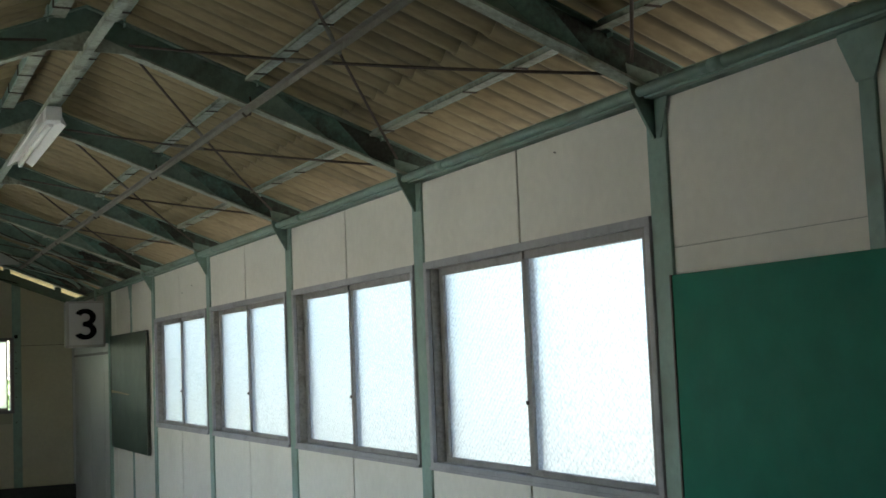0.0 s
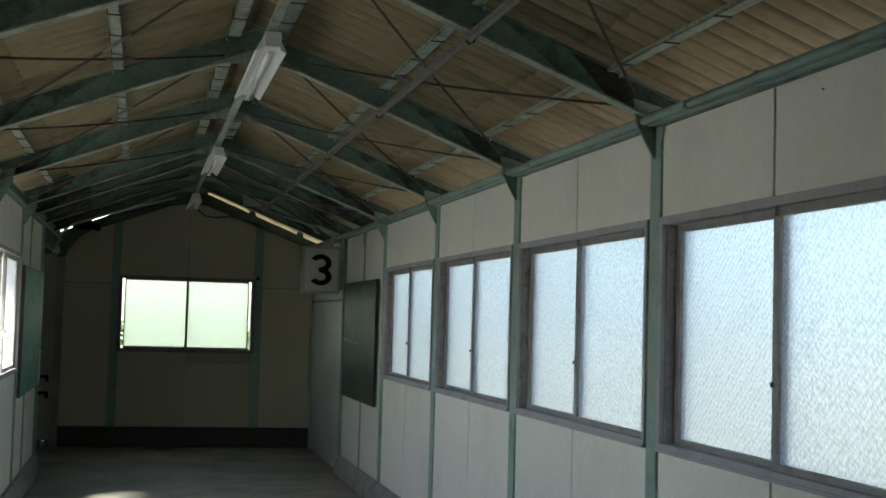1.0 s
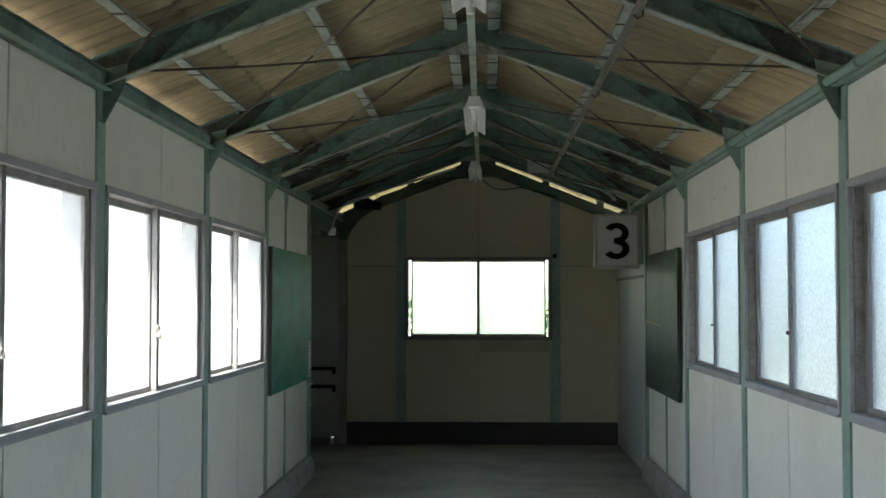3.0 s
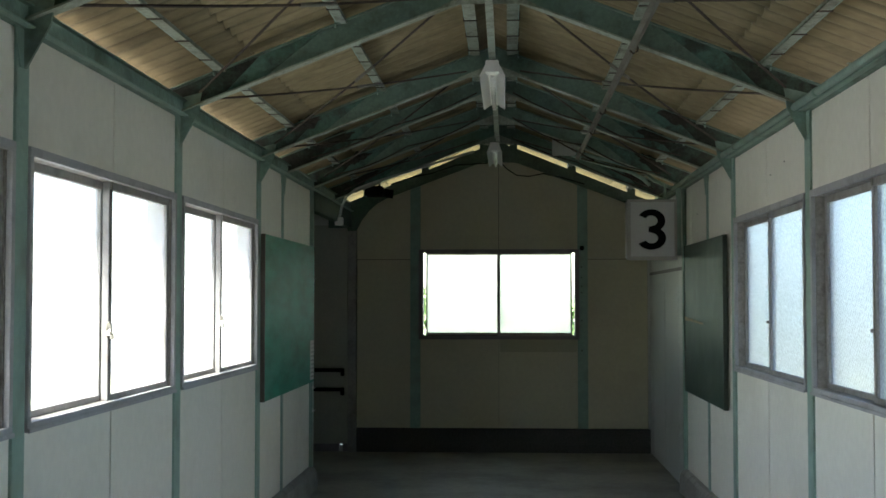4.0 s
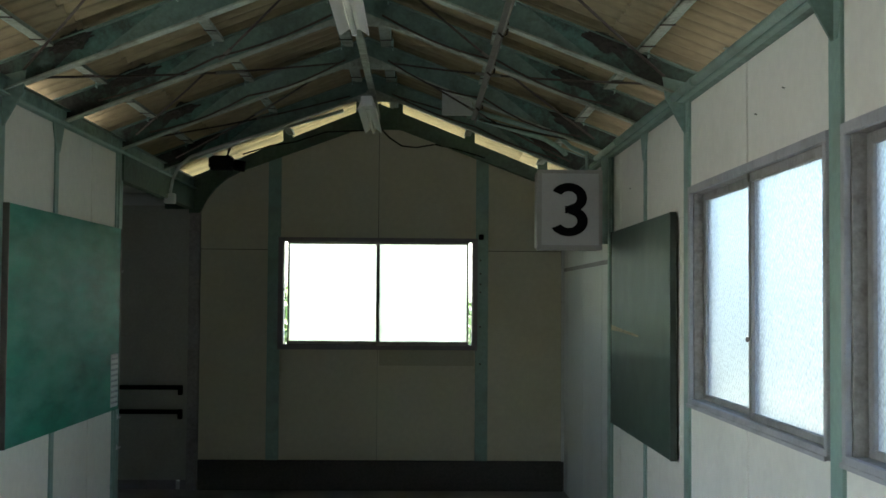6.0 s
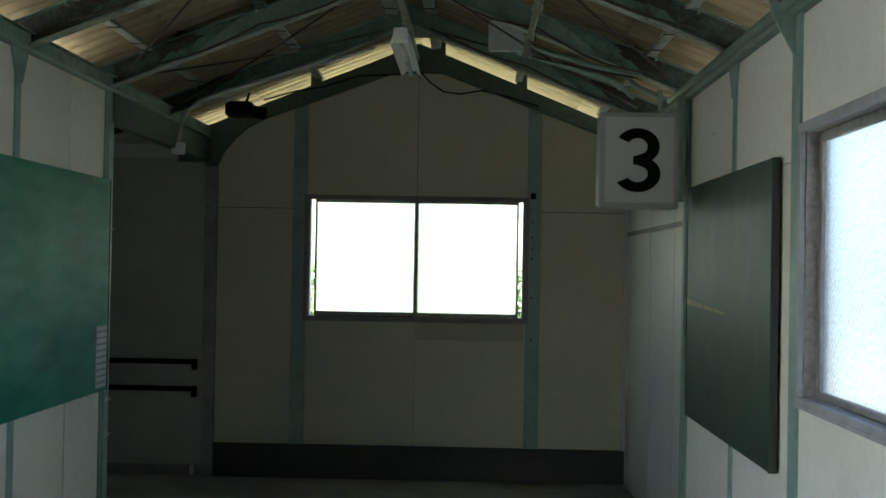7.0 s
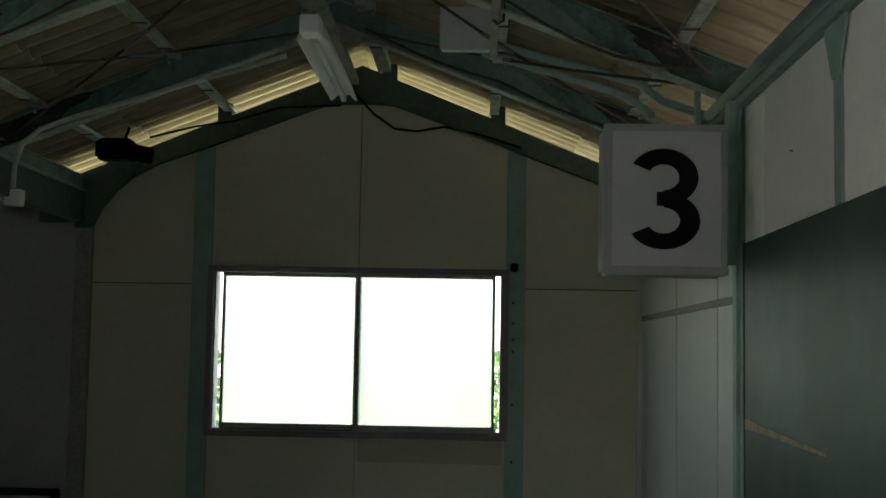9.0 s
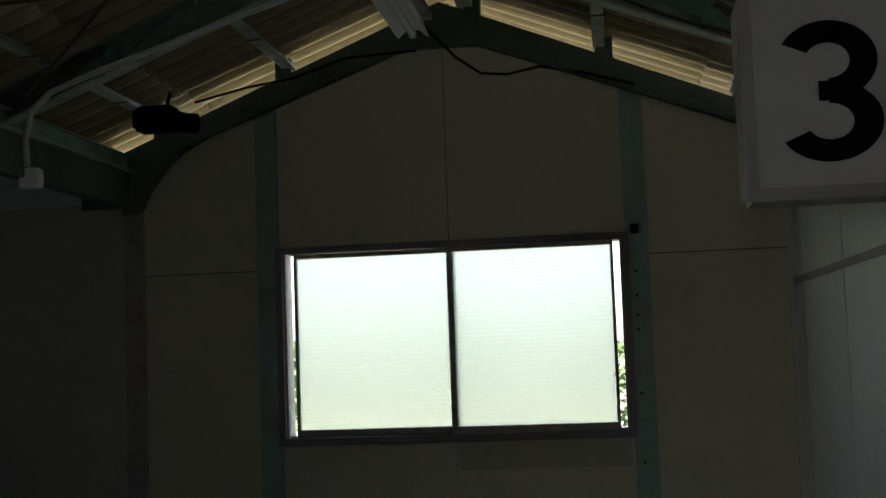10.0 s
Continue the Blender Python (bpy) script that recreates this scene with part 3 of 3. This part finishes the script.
# ---- cross bracing ----
for a, b in zip(BRACED, BRACED[1:]):
    for sx in (1, -1):
        for ya, yb in ((a, b), (b, a)):
            lo = 0.03 if ya == a else 0.05
            p0 = Vector((sx * 1.30, ya + (0.04 if yb > ya else -0.04), rafter_z(1.30) + lo))
            p1 = Vector((sx * 0.16, yb - (0.04 if yb > ya else -0.04), rafter_z(0.16) + lo))
            sag = [p0.lerp(p1, k / 8) - Vector((0, 0, 0.02 * math.sin(math.pi * k / 8))) for k in range(9)]
            rod = thing("brace_rod", "thin rusty diagonal roof bracing rod", "bracing rod", "bracing rods")
            part("rod", tube(sag, 0.0058, 6), M_ROD, rod)
            part("turnbuckle", tube([p0.lerp(p1, 0.52) - Vector((0, 0, 0.02)), p0.lerp(p1, 0.62) - Vector((0, 0, 0.019))], 0.0085, 8), M_ANGLE, rod)


# ---- sliding windows ----
def window(name, label, along, face, side, a0, a1, z0, z1, glass, gap=0.0, stile=0.04, rail=0.03, foot=0.022, latch_at=None, latch_mat=None, metal=None, casing=None):
    """A two-sash sliding window. along: 'y' in the side walls, 'x' in the gable wall; side: which way is outside."""
    metal, casing = metal or M_ALU, casing or M_CASING
    w = thing(name, label, "window", "windows", "structure")

    def bx(p0, p1, d0, d1, q0, q1, bev=0.0):
        lo, hi = face + side * d0, face + side * d1
        return box(lo, hi, p0, p1, q0, q1, bev) if along == "y" else box(p0, p1, lo, hi, q0, q1, bev)

    c = 0.030
    for p0, p1, q0, q1 in ((a0, a1, z0, z0 + c), (a0, a1, z1 - c, z1), (a0, a0 + c, z0 + c, z1 - c), (a1 - c, a1, z0 + c, z1 - c)):
        part("casing", bx(p0, p1, 0.0, 0.018, q0, q1, 0.002), casing, w)
    r = c - 0.010
    for p0, p1, q0, q1 in ((a0 + r, a1 - r, z0 + r, z0 + r + 0.01), (a0 + r, a1 - r, z1 - r - 0.01, z1 - r),
                           (a0 + r, a0 + r + 0.02, z0 + r + 0.01, z1 - r - 0.01), (a1 - r - 0.02, a1 - r, z0 + r + 0.01, z1 - r - 0.01)):
        part("jamb", bx(p0, p1, 0.0185, 0.125, q0, q1), M_JAMB, w)
    i0, i1, j0, j1 = a0 + r + 0.02 + gap, a1 - r - 0.02 - gap, z0 + r + 0.01, z1 - r - 0.01
    mid = (i0 + i1) / 2
    ft = foot
    ov, meet = (0.018, stile) if stile > 0.02 else (0.015, 0.026)
    near_first = along == "y" and side > 0
    for p0, p1, d, s, s1 in ((i0, mid + ov, 0.024 if near_first else 0.055, stile, meet), (mid - ov, i1, 0.055 if near_first else 0.024, meet, stile)):
        sash = part("sash", bx(p0, p1, d, d + 0.026, j0, j0 + ft, 0.002), metal, w)
        part("rail", bx(p0, p1, d, d + 0.026, j1 - rail, j1, 0.002), metal, sash)
        part("stile", bx(p0, p0 + s, d, d + 0.026, j0 + ft, j1 - rail, 0.002), metal, sash)
        part("stile", bx(p1 - s1, p1, d, d + 0.026, j0 + ft, j1 - rail, 0.002), metal, sash)
        part("pane", bx(p0 + s - 0.004, p1 - s1 + 0.004, d + 0.011, d + 0.015, j0 + ft - 0.004, j1 - rail + 0.004), glass, sash)
    part("sill", bx(a0, a1, -0.007, 0.0, z0 - 0.002, z0 + 0.012, 0.002), casing, w)
    zl, lm, lk = 1.31, latch_mat or M_LATCH, latch_at or (mid + 0.005 if side > 0 else mid - 0.065)
    big = 1.0 if latch_mat == M_LATCH_PALE and along == "y" else 0.36
    lt = part("latch", bx(lk - 0.010 * big, lk + 0.010 * big, 0.010, 0.024, zl - 0.026 * big, zl + 0.020 * big, 0.003), lm, w, "worn crescent latch")
    if big == 1.0:
        part("lever", crescent(lk - 0.012, zl + 0.006, face, side), lm, lt)
    part("latch", bx(mid - 0.008, mid + 0.008, 0.016, 0.024, j1 - 0.03, j1 + 0.004, 0.002), M_LATCH, w)
    return w


def crescent(y, z, face, side):
    """The curved cam of a sash latch, a thick half ring with a thumb tab."""
    bm = bmesh.new()
    outer = [(y + 0.024 * math.cos(radians(a)), z + 0.026 * math.sin(radians(a))) for a in range(-100, 121, 20)]
    inner = [(y + 0.010 * math.cos(radians(a)), z + 0.012 * math.sin(radians(a))) for a in range(120, -101, -20)]
    add_prism(bm, outer + inner, "x", face - side * 0.004, face + side * 0.010)
    add_box(bm, min(face - side * 0.012, face + side * 0.002), max(face - side * 0.012, face + side * 0.002), y + 0.008, y + 0.020, z - 0.040, z - 0.018, 0.002)
    return bm


n = 1
for side in (1, -1):
    for a, b in WINS:
        window(f"window_{n}", "grey aluminium sliding window with figured glass, closed", "y", side * (XW - 0.018), side, a, b, Z_SILL, Z_HEAD, M_GLASS if side > 0 else M_GLASS_SUNNY,
               latch_mat=M_LATCH if side > 0 else M_LATCH_PALE)
        n += 1
# gable frame takes darker materials: its backlit silhouette is put into the colour
window(f"window_{n}", "grey aluminium sliding window with frosted glass in the gable wall", "x", Y_END - 0.022, 1, -EWX, EWX, 1.055, 1.895, M_GLASS_FINE, gap=0.026, stile=0.014, rail=0.018, foot=0.030, latch_at=0.665, latch_mat=M_LATCH_PALE,
       metal=M_JAMB, casing=M_CASING_DARK)


# ---- boards on the walls ----
def wall_board(name, label, side, y0, y1, z0, z1, surface, edge):
    b = thing(name, label, "chalkboard", "wall boards")
    xf = side * (XW - 0.036)
    part("panel", box(xf, side * (XW - 0.010), y0, y1, z0, z1, 0.003), surface, b)
    for p in ((y0 - 0.006, y0, z0, z1), (y1, y1 + 0.006, z0, z1)):
        part("edge_trim", box(xf - side * 0.003, side * (XW - 0.012), *p), edge, b, "dark edge strip")
    return b


slate = wall_board("notice_board", "dark slate green board hung on the wall posts, glossy", 1, 12.885, 14.50, 0.76, 1.815, M_BOARD_DARK, M_BOARD_RIM)
# thin tan wedge laid on the board face
part("tan_streak", prism([(14.495, 1.272), (14.495, 1.303), (14.30, 1.293), (13.66, 1.268), (13.655, 1.260), (13.70, 1.259), (14.25, 1.272)], "x", XW - 0.0372, XW - 0.0362), M_STREAK, slate, "thin tan streak across the board")
wall_board("notice_board", "bright green board with chalk smears hung on the wall", -1, 12.74, 14.655, 0.81, 1.82, M_BOARD_SMEARED, M_BOARD_EDGE)
wall_board("notice_board", "deep green board beside the window", 1, 3.72, 5.345, 0.66, 1.705, M_BOARD_GREEN, M_BOARD_EDGE)

# ---- hanging number sign ----
sg = thing("platform_sign", "white box sign with a black number on a bracket", "sign", at=(1.138, 14.43, 1.938))
part("case", box(-0.185, 0.175, 0.012, 0.16, -0.225, 0.215, 0.012), M_SIGN_CASE, sg, "off-white sign case")
for x0, x1, z0, z1 in ((-0.185, 0.175, -0.225, -0.200), (-0.185, 0.175, 0.195, 0.215), (-0.185, -0.160, -0.20, 0.195), (0.155, 0.175, -0.20, 0.195)):
    part("rim", box(x0, x1, -0.004, 0.012, z0, z1, 0.003), M_SIGN_CASE, sg)
part("face", box(-0.160, 0.155, 0.004, 0.012, -0.200, 0.195), M_SIGN, sg, "white acrylic face")


def numeral_three(h, stroke):
    """The figure 3 as two thick arcs that meet in a short bar."""
    bm = bmesh.new()
    ro = h * 0.285
    ri = ro - stroke

    def arc(cz, a0, a1, rx, front=0.0):
        k = 28
        rows = []
        for i in range(k + 1):
            a = radians(a0 + (a1 - a0) * i / k)
            rows.append([(c * rx * math.cos(a), s, cz + c * math.sin(a)) for s in (-0.0025 - front, 0.0) for c in (ri, ro)])
        vs = [[bm.verts.new(p) for p in r] for r in rows]
        for r0, r1 in zip(vs, vs[1:]):
            for p, q in ((0, 1), (1, 3), (3, 2), (2, 0)):
                bm.faces.new((r0[p], r0[q], r1[q], r1[p]))
        for r in (vs[0], vs[-1]):
            bm.faces.new((r[0], r[1], r[3], r[2]))
    top, low = h / 2 - ro, -h / 2 + ro
    arc(top, 152, -90, 1.20)
    arc(low, 90, -152, 1.26, 0.0006)
    add_box(bm, -0.02, 0.012, -0.0038, 0.0, top - ro, low + ro)
    bmesh.ops.recalc_face_normals(bm, faces=bm.faces)
    return bm


num = part("numeral", numeral_three(0.295, 0.0465), M_BLACK, sg, "black figure 3")
num.location = (-0.011, 0.0035, -0.004)
part("bracket", box(0.178, 0.214, 0.06, 0.075, -0.19, 0.30, 0.002), M_MINT, sg)
part("bracket", box(0.150, 0.178, 0.06, 0.075, 0.12, 0.16, 0.002), M_MINT, sg)
part("bracket", tube([(0.10, 0.08, 0.21), (0.10, 0.08, 0.33)], 0.010), M_MINT, sg)


# ---- ceiling lights along the ridge ----
def ceiling_light(y0, y1, x=0.0, z=2.66, half=0.07):
    c = thing("ceiling_light", "white trough fluorescent light under the ridge, switched off", "ceiling light", "ceiling lights", at=(x, y0, z))
    ln = y1 - y0
    o = [(-0.035, 0.055), (-half, -0.012), (0.006 - half, -0.016), (-0.025, 0.012), (0.025, 0.012), (half - 0.006, -0.016), (half, -0.012), (0.035, 0.055)]
    part("reflector", prism(o, "y", 0.10, ln), M_WHITE, c, "white enamelled reflector")
    part("end_box", box(-0.036, 0.036, 0.0, 0.10, -0.01, 0.055, 0.004), M_WHITE, c)
    part("tube", tube([(0, 0.14, -0.006), (0, ln - 0.03, -0.006)], 0.014, 10), M_TUBE, c, "unlit fluorescent tube")
    for y in (0.12, ln - 0.02):
        part("socket", box(-0.012, 0.012, y, y + 0.018, -0.02, 0.012, 0.002), M_WHITE, c)
    for y in (0.25, ln - 0.25):
        part("hanger", box(-0.012, 0.012, y, y + 0.02, 0.055, 2.745 - z), M_DUST, c)
    return c


for y0, y1 in ((4.35, 5.70), (8.15, 9.50), (12.0, 13.3)):
    ceiling_light(y0, y1)
ceiling_light(15.15, 16.33, -0.02, 2.615, 0.060)

rail = thing("light_rail", "pale grey steel raceway carrying the lights below the ridge", "cable rail")
part("rail", prism([(-0.018, 2.735), (0.018, 2.735), (0.018, 2.765), (0.014, 2.765), (0.014, 2.739), (-0.014, 2.739), (-0.014, 2.765), (-0.018, 2.765)],
                   "y", 1.2, 16.6), M_DUST, rail)

ang = thing("hanging_angle", "long grey steel angle hooked under the rafters", "steel angle", at=(0.63, 0, 2.548))
part("leg", box(-0.009, 0.018, 1.5, 15.3, 0.0, 0.003), M_ANGLE, ang)
part("leg", box(0.015, 0.018, 1.5, 15.3, -0.022, 0.0), M_ANGLE, ang)
for y in FRAMES[:-1]:
    part("hook", tube([(0.03, y, 0.055), (0.035, y, 0.02), (0.03, y, -0.02), (0.012, y, -0.03), (-0.004, y, -0.015)], 0.005, 6), M_ROD, ang)

# ---- conduits ----
cp = thing("conduit", "mint painted conduit pipe along the eave", "conduit")
part("pipe", tube([(1.345, 1.2, 2.272), (1.345, 14.9, 2.272)], 0.0165, 12), M_MINT, cp)
for y in [c + 0.9 for c in COLS[:-1]]:
    part("clip", box(1.33, 1.40, y - 0.01, y + 0.01, 2.289, 2.293), M_DUST, cp)
    part("coupling", tube([(1.345, y + 0.5, 2.272), (1.345, y + 0.56, 2.272)], 0.0195, 12), M_MINT, cp)
cp = thing("conduit", "grey conduit bent down the rafter to a box", "conduit")
part("pipe", tube([(-0.2, 15.80, 2.675), (-0.6, 15.80, 2.555), (-1.05, 15.80, 2.415), (-1.20, 15.80, 2.36), (-1.28, 15.82, 2.30), (-1.33, 15.88, 2.22), (-1.36, 15.95, 2.14)], 0.011, 8), M_PVC, cp)
cp = thing("conduit", "pair of mint conduits along the last rafter", "conduit")
part("pipe", tube([(0.60, 15.3, 2.62), (0.66, 15.3, 2.60), (1.10, 15.25, 2.47), (1.16, 15.2, 2.44), (1.22, 15.1, 2.36), (1.345, 14.95, 2.28)], 0.015, 8), M_MINT, cp)
part("pipe", tube([(0.60, 15.34, 2.585), (1.08, 15.32, 2.44), (1.16, 15.30, 2.39), (1.20, 15.2, 2.33)], 0.015, 8), M_MINT, cp)
jb = thing("junction_box", "small white junction box hung from a conduit", "junction box", at=(-1.37, 16.0, 2.10))
part("box", box(-0.035, 0.035, -0.03, 0.03, -0.035, 0.035, 0.005), M_WHITE, jb)
jb = thing("junction_box", "dusty grey steel junction box beside the rafter", "junction box", at=(0.535, 15.3, 2.655))
part("box", box(-0.09, 0.09, -0.03, 0.03, -0.075, 0.075, 0.004), M_PVC, jb)
part("cover", box(-0.094, 0.094, -0.034, -0.03, -0.079, 0.079, 0.002), M_PVC, jb)

# ---- horn loudspeaker on the gable beam ----
sp = thing("loudspeaker", "small black loudspeaker mounted on the gable beam", "loudspeaker", at=(-1.09, 16.62, 2.41))
part("horn", box(-0.125, 0.05, -0.06, 0.06, -0.05, 0.05, 0.014), M_BLACK, sp)
part("mouth", tube([(0.05, 0, -0.01), (0.09, 0, -0.02), (0.13, 0, -0.025)], 0.04, 14), M_BLACK, sp)
part("bracket", box(-0.01, 0.015, -0.012, 0.3, 0.04, 0.055), M_BLACK, sp)
part("bracket", tube([(0.0, 0, 0.04), (0.02, 0, 0.11)], 0.008), M_BLACK, sp)

# ---- porch door ----
d = thing("door_1", "dark grey flush door with two black push bars", "door", kind="structure", at=(-1.9, 16.99, 0.075))
part("leaf", box(-0.52, 0.48, 0, 0.04, 0.0, 2.05, 0.003), M_DOOR, d)
for x0, x1 in ((-0.52, 0.40), (0.435, 0.48)):
    part("seal", box(x0, x1, 0.005, 0.035, -0.072, 0.0), M_CASING_DARK, d, "dark rubber seal")
for z in (0.69, 0.51):
    rl = part("rail", tube([(-0.48, -0.045, z), (0.44, -0.045, z)], 0.018, 10), M_BLACK, d, "black push bar")
    part("bracket", box(0.42, 0.45, -0.055, 0.0, z - 0.055, z + 0.016, 0.004), M_BLACK, rl)

# ---- notice on the green board ----
nt = thing("notice_sheet", "pale printed timetable sheet stuck on the green board", "notice", at=(-XW + 0.0363, 14.56, 0.98))
part("sheet", box(0.0, 0.0012, -0.085, 0.075, -0.15, 0.14), M_PAPER, nt)
for i in range(9):
    z = 0.12 - i * 0.03
    for a, b in ((-0.075, -0.045), (-0.035, 0.0), (0.012, 0.065)):
        part("text_bar", box(0.0013, 0.0016, a, b, z - 0.012, z), M_INK, nt)


# ---- hedge beyond the gable ----
rng = random.Random(7)
V, F = [], []
for i in range(7000):
    c = Vector((rng.uniform(-6.5, 6.5), 30.8 + rng.uniform(-0.6, 0.6), 0))
    top = 1.55 + 0.45 * noise.noise(Vector((c.x * 0.8, 3.1, 0)))
    c.z = -0.1 + top * rng.random() ** 0.8
    u = Vector((rng.gauss(0, 1), rng.gauss(0, 1), rng.gauss(0, 1))).normalized()
    w = u.orthogonal().normalized()
    k, h = rng.uniform(0.08, 0.14), rng.uniform(0.035, 0.06)
    b = len(V)
    V += [c - u * k, c + w * h, c + u * k, c - w * h]
    F.append((b, b + 1, b + 2, b + 3))
me = bpy.data.meshes.new("hedge")
me.from_pydata(V, [], F)
me.materials.append(M_LEAF)
tagged(new("hedge", me), "leafy green hedge outside the gable window", "hedge", kind="stuff")

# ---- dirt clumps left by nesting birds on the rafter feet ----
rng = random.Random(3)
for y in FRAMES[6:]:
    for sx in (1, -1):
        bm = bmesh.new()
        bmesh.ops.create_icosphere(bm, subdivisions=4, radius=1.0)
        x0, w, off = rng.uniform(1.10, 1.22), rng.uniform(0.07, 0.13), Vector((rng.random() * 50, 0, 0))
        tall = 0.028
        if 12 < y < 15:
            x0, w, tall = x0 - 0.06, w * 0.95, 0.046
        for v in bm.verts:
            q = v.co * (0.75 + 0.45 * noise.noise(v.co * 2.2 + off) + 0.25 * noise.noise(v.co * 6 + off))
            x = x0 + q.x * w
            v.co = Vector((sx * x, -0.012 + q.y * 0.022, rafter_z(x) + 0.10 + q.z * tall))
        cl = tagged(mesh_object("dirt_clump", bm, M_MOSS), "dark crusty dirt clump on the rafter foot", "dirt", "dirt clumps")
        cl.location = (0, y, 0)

# ---- small fittings ----
cb = thing("cable", "thin black cable looping from the last light", "cable")
part("wire", tube([(0.02, 16.30, 2.64), (0.08, 16.8, 2.63), (0.17, 16.93, 2.585), (0.28, 16.94, 2.575), (0.42, 16.94, 2.60), (0.60, 16.94, 2.56),
                   (0.80, 16.94, 2.50)], 0.006, 6), M_BLACK, cb)
cb = thing("cable", "thin black cable along the gable beam", "cable")
part("wire", tube([(-0.10, 16.93, 2.70), (-0.40, 16.90, 2.68), (-0.62, 16.86, 2.60), (-0.80, 16.80, 2.56), (-0.98, 16.66, 2.48)], 0.006, 6), M_BLACK, cb)
for y, sx, drop in ((13.54, 1, 0.03), (13.54, -1, 0.02), (14.66, 1, 0.045), (14.66, -1, 0.03), (15.82, 1, 0.02)):
    cb = thing("cable", "thin dark cable slung along the rafter", "cable", "rafter cables")
    run = [(sx * (0.12 + 1.10 * k / 10), y - 0.02, rafter_z(0.12 + 1.10 * k / 10) + 0.03 - drop * math.sin(math.pi * (k % 5) / 5)) for k in range(11)]
    part("wire", tube(run, 0.0055, 6), M_ROD, cb)
hk = thing("wall_hook", "small black hook screwed to the stud", "hook", at=(0.775, Y_END - 0.02, 1.905))
part("plate", box(-0.018, 0.018, -0.008, 0.0, -0.02, 0.02, 0.003), M_BLACK, hk)
part("prong", tube([(0, -0.008, 0.0), (0, -0.04, -0.005), (0, -0.05, 0.012)], 0.008, 8), M_BLACK, hk)
for y, z in ((6.04, 2.19), (11.67, 2.05), (11.36, 2.085), (14.08, 2.02)):
    nl = thing("nail", "rusty nail stuck in the wall board", "nail", "nails", at=(XW, y, z))
    part("shank", tube([(0.0, 0, 0), (-0.008, 0, 0.002)], 0.0022, 6), M_ANGLE, nl)
for z in (1.73, 1.63, 1.55, 1.49, 1.23, 0.95):
    nl = thing("screw", "rusty screw head on the mint stud", "screw", "screws", at=(0.772, Y_END - 0.014, z))
    part("head", tube([(0.0, 0.002, 0), (0.0, -0.004, 0)], 0.007, 8), M_ROD, nl)
for z in (1.58, 0.76, 0.59):
    hk = thing("wall_hook", "small white hook on the porch post", "hook", "post hooks", at=(-XW + 0.02, Y_POST - 0.02, z))
    part("plate", box(0.0, 0.004, -0.008, 0.008, -0.014, 0.014), M_WHITE, hk)
    part("prong", tube([(0.004, 0, 0.0), (0.018, 0, -0.004), (0.022, 0, 0.006)], 0.004, 8), M_WHITE, hk)
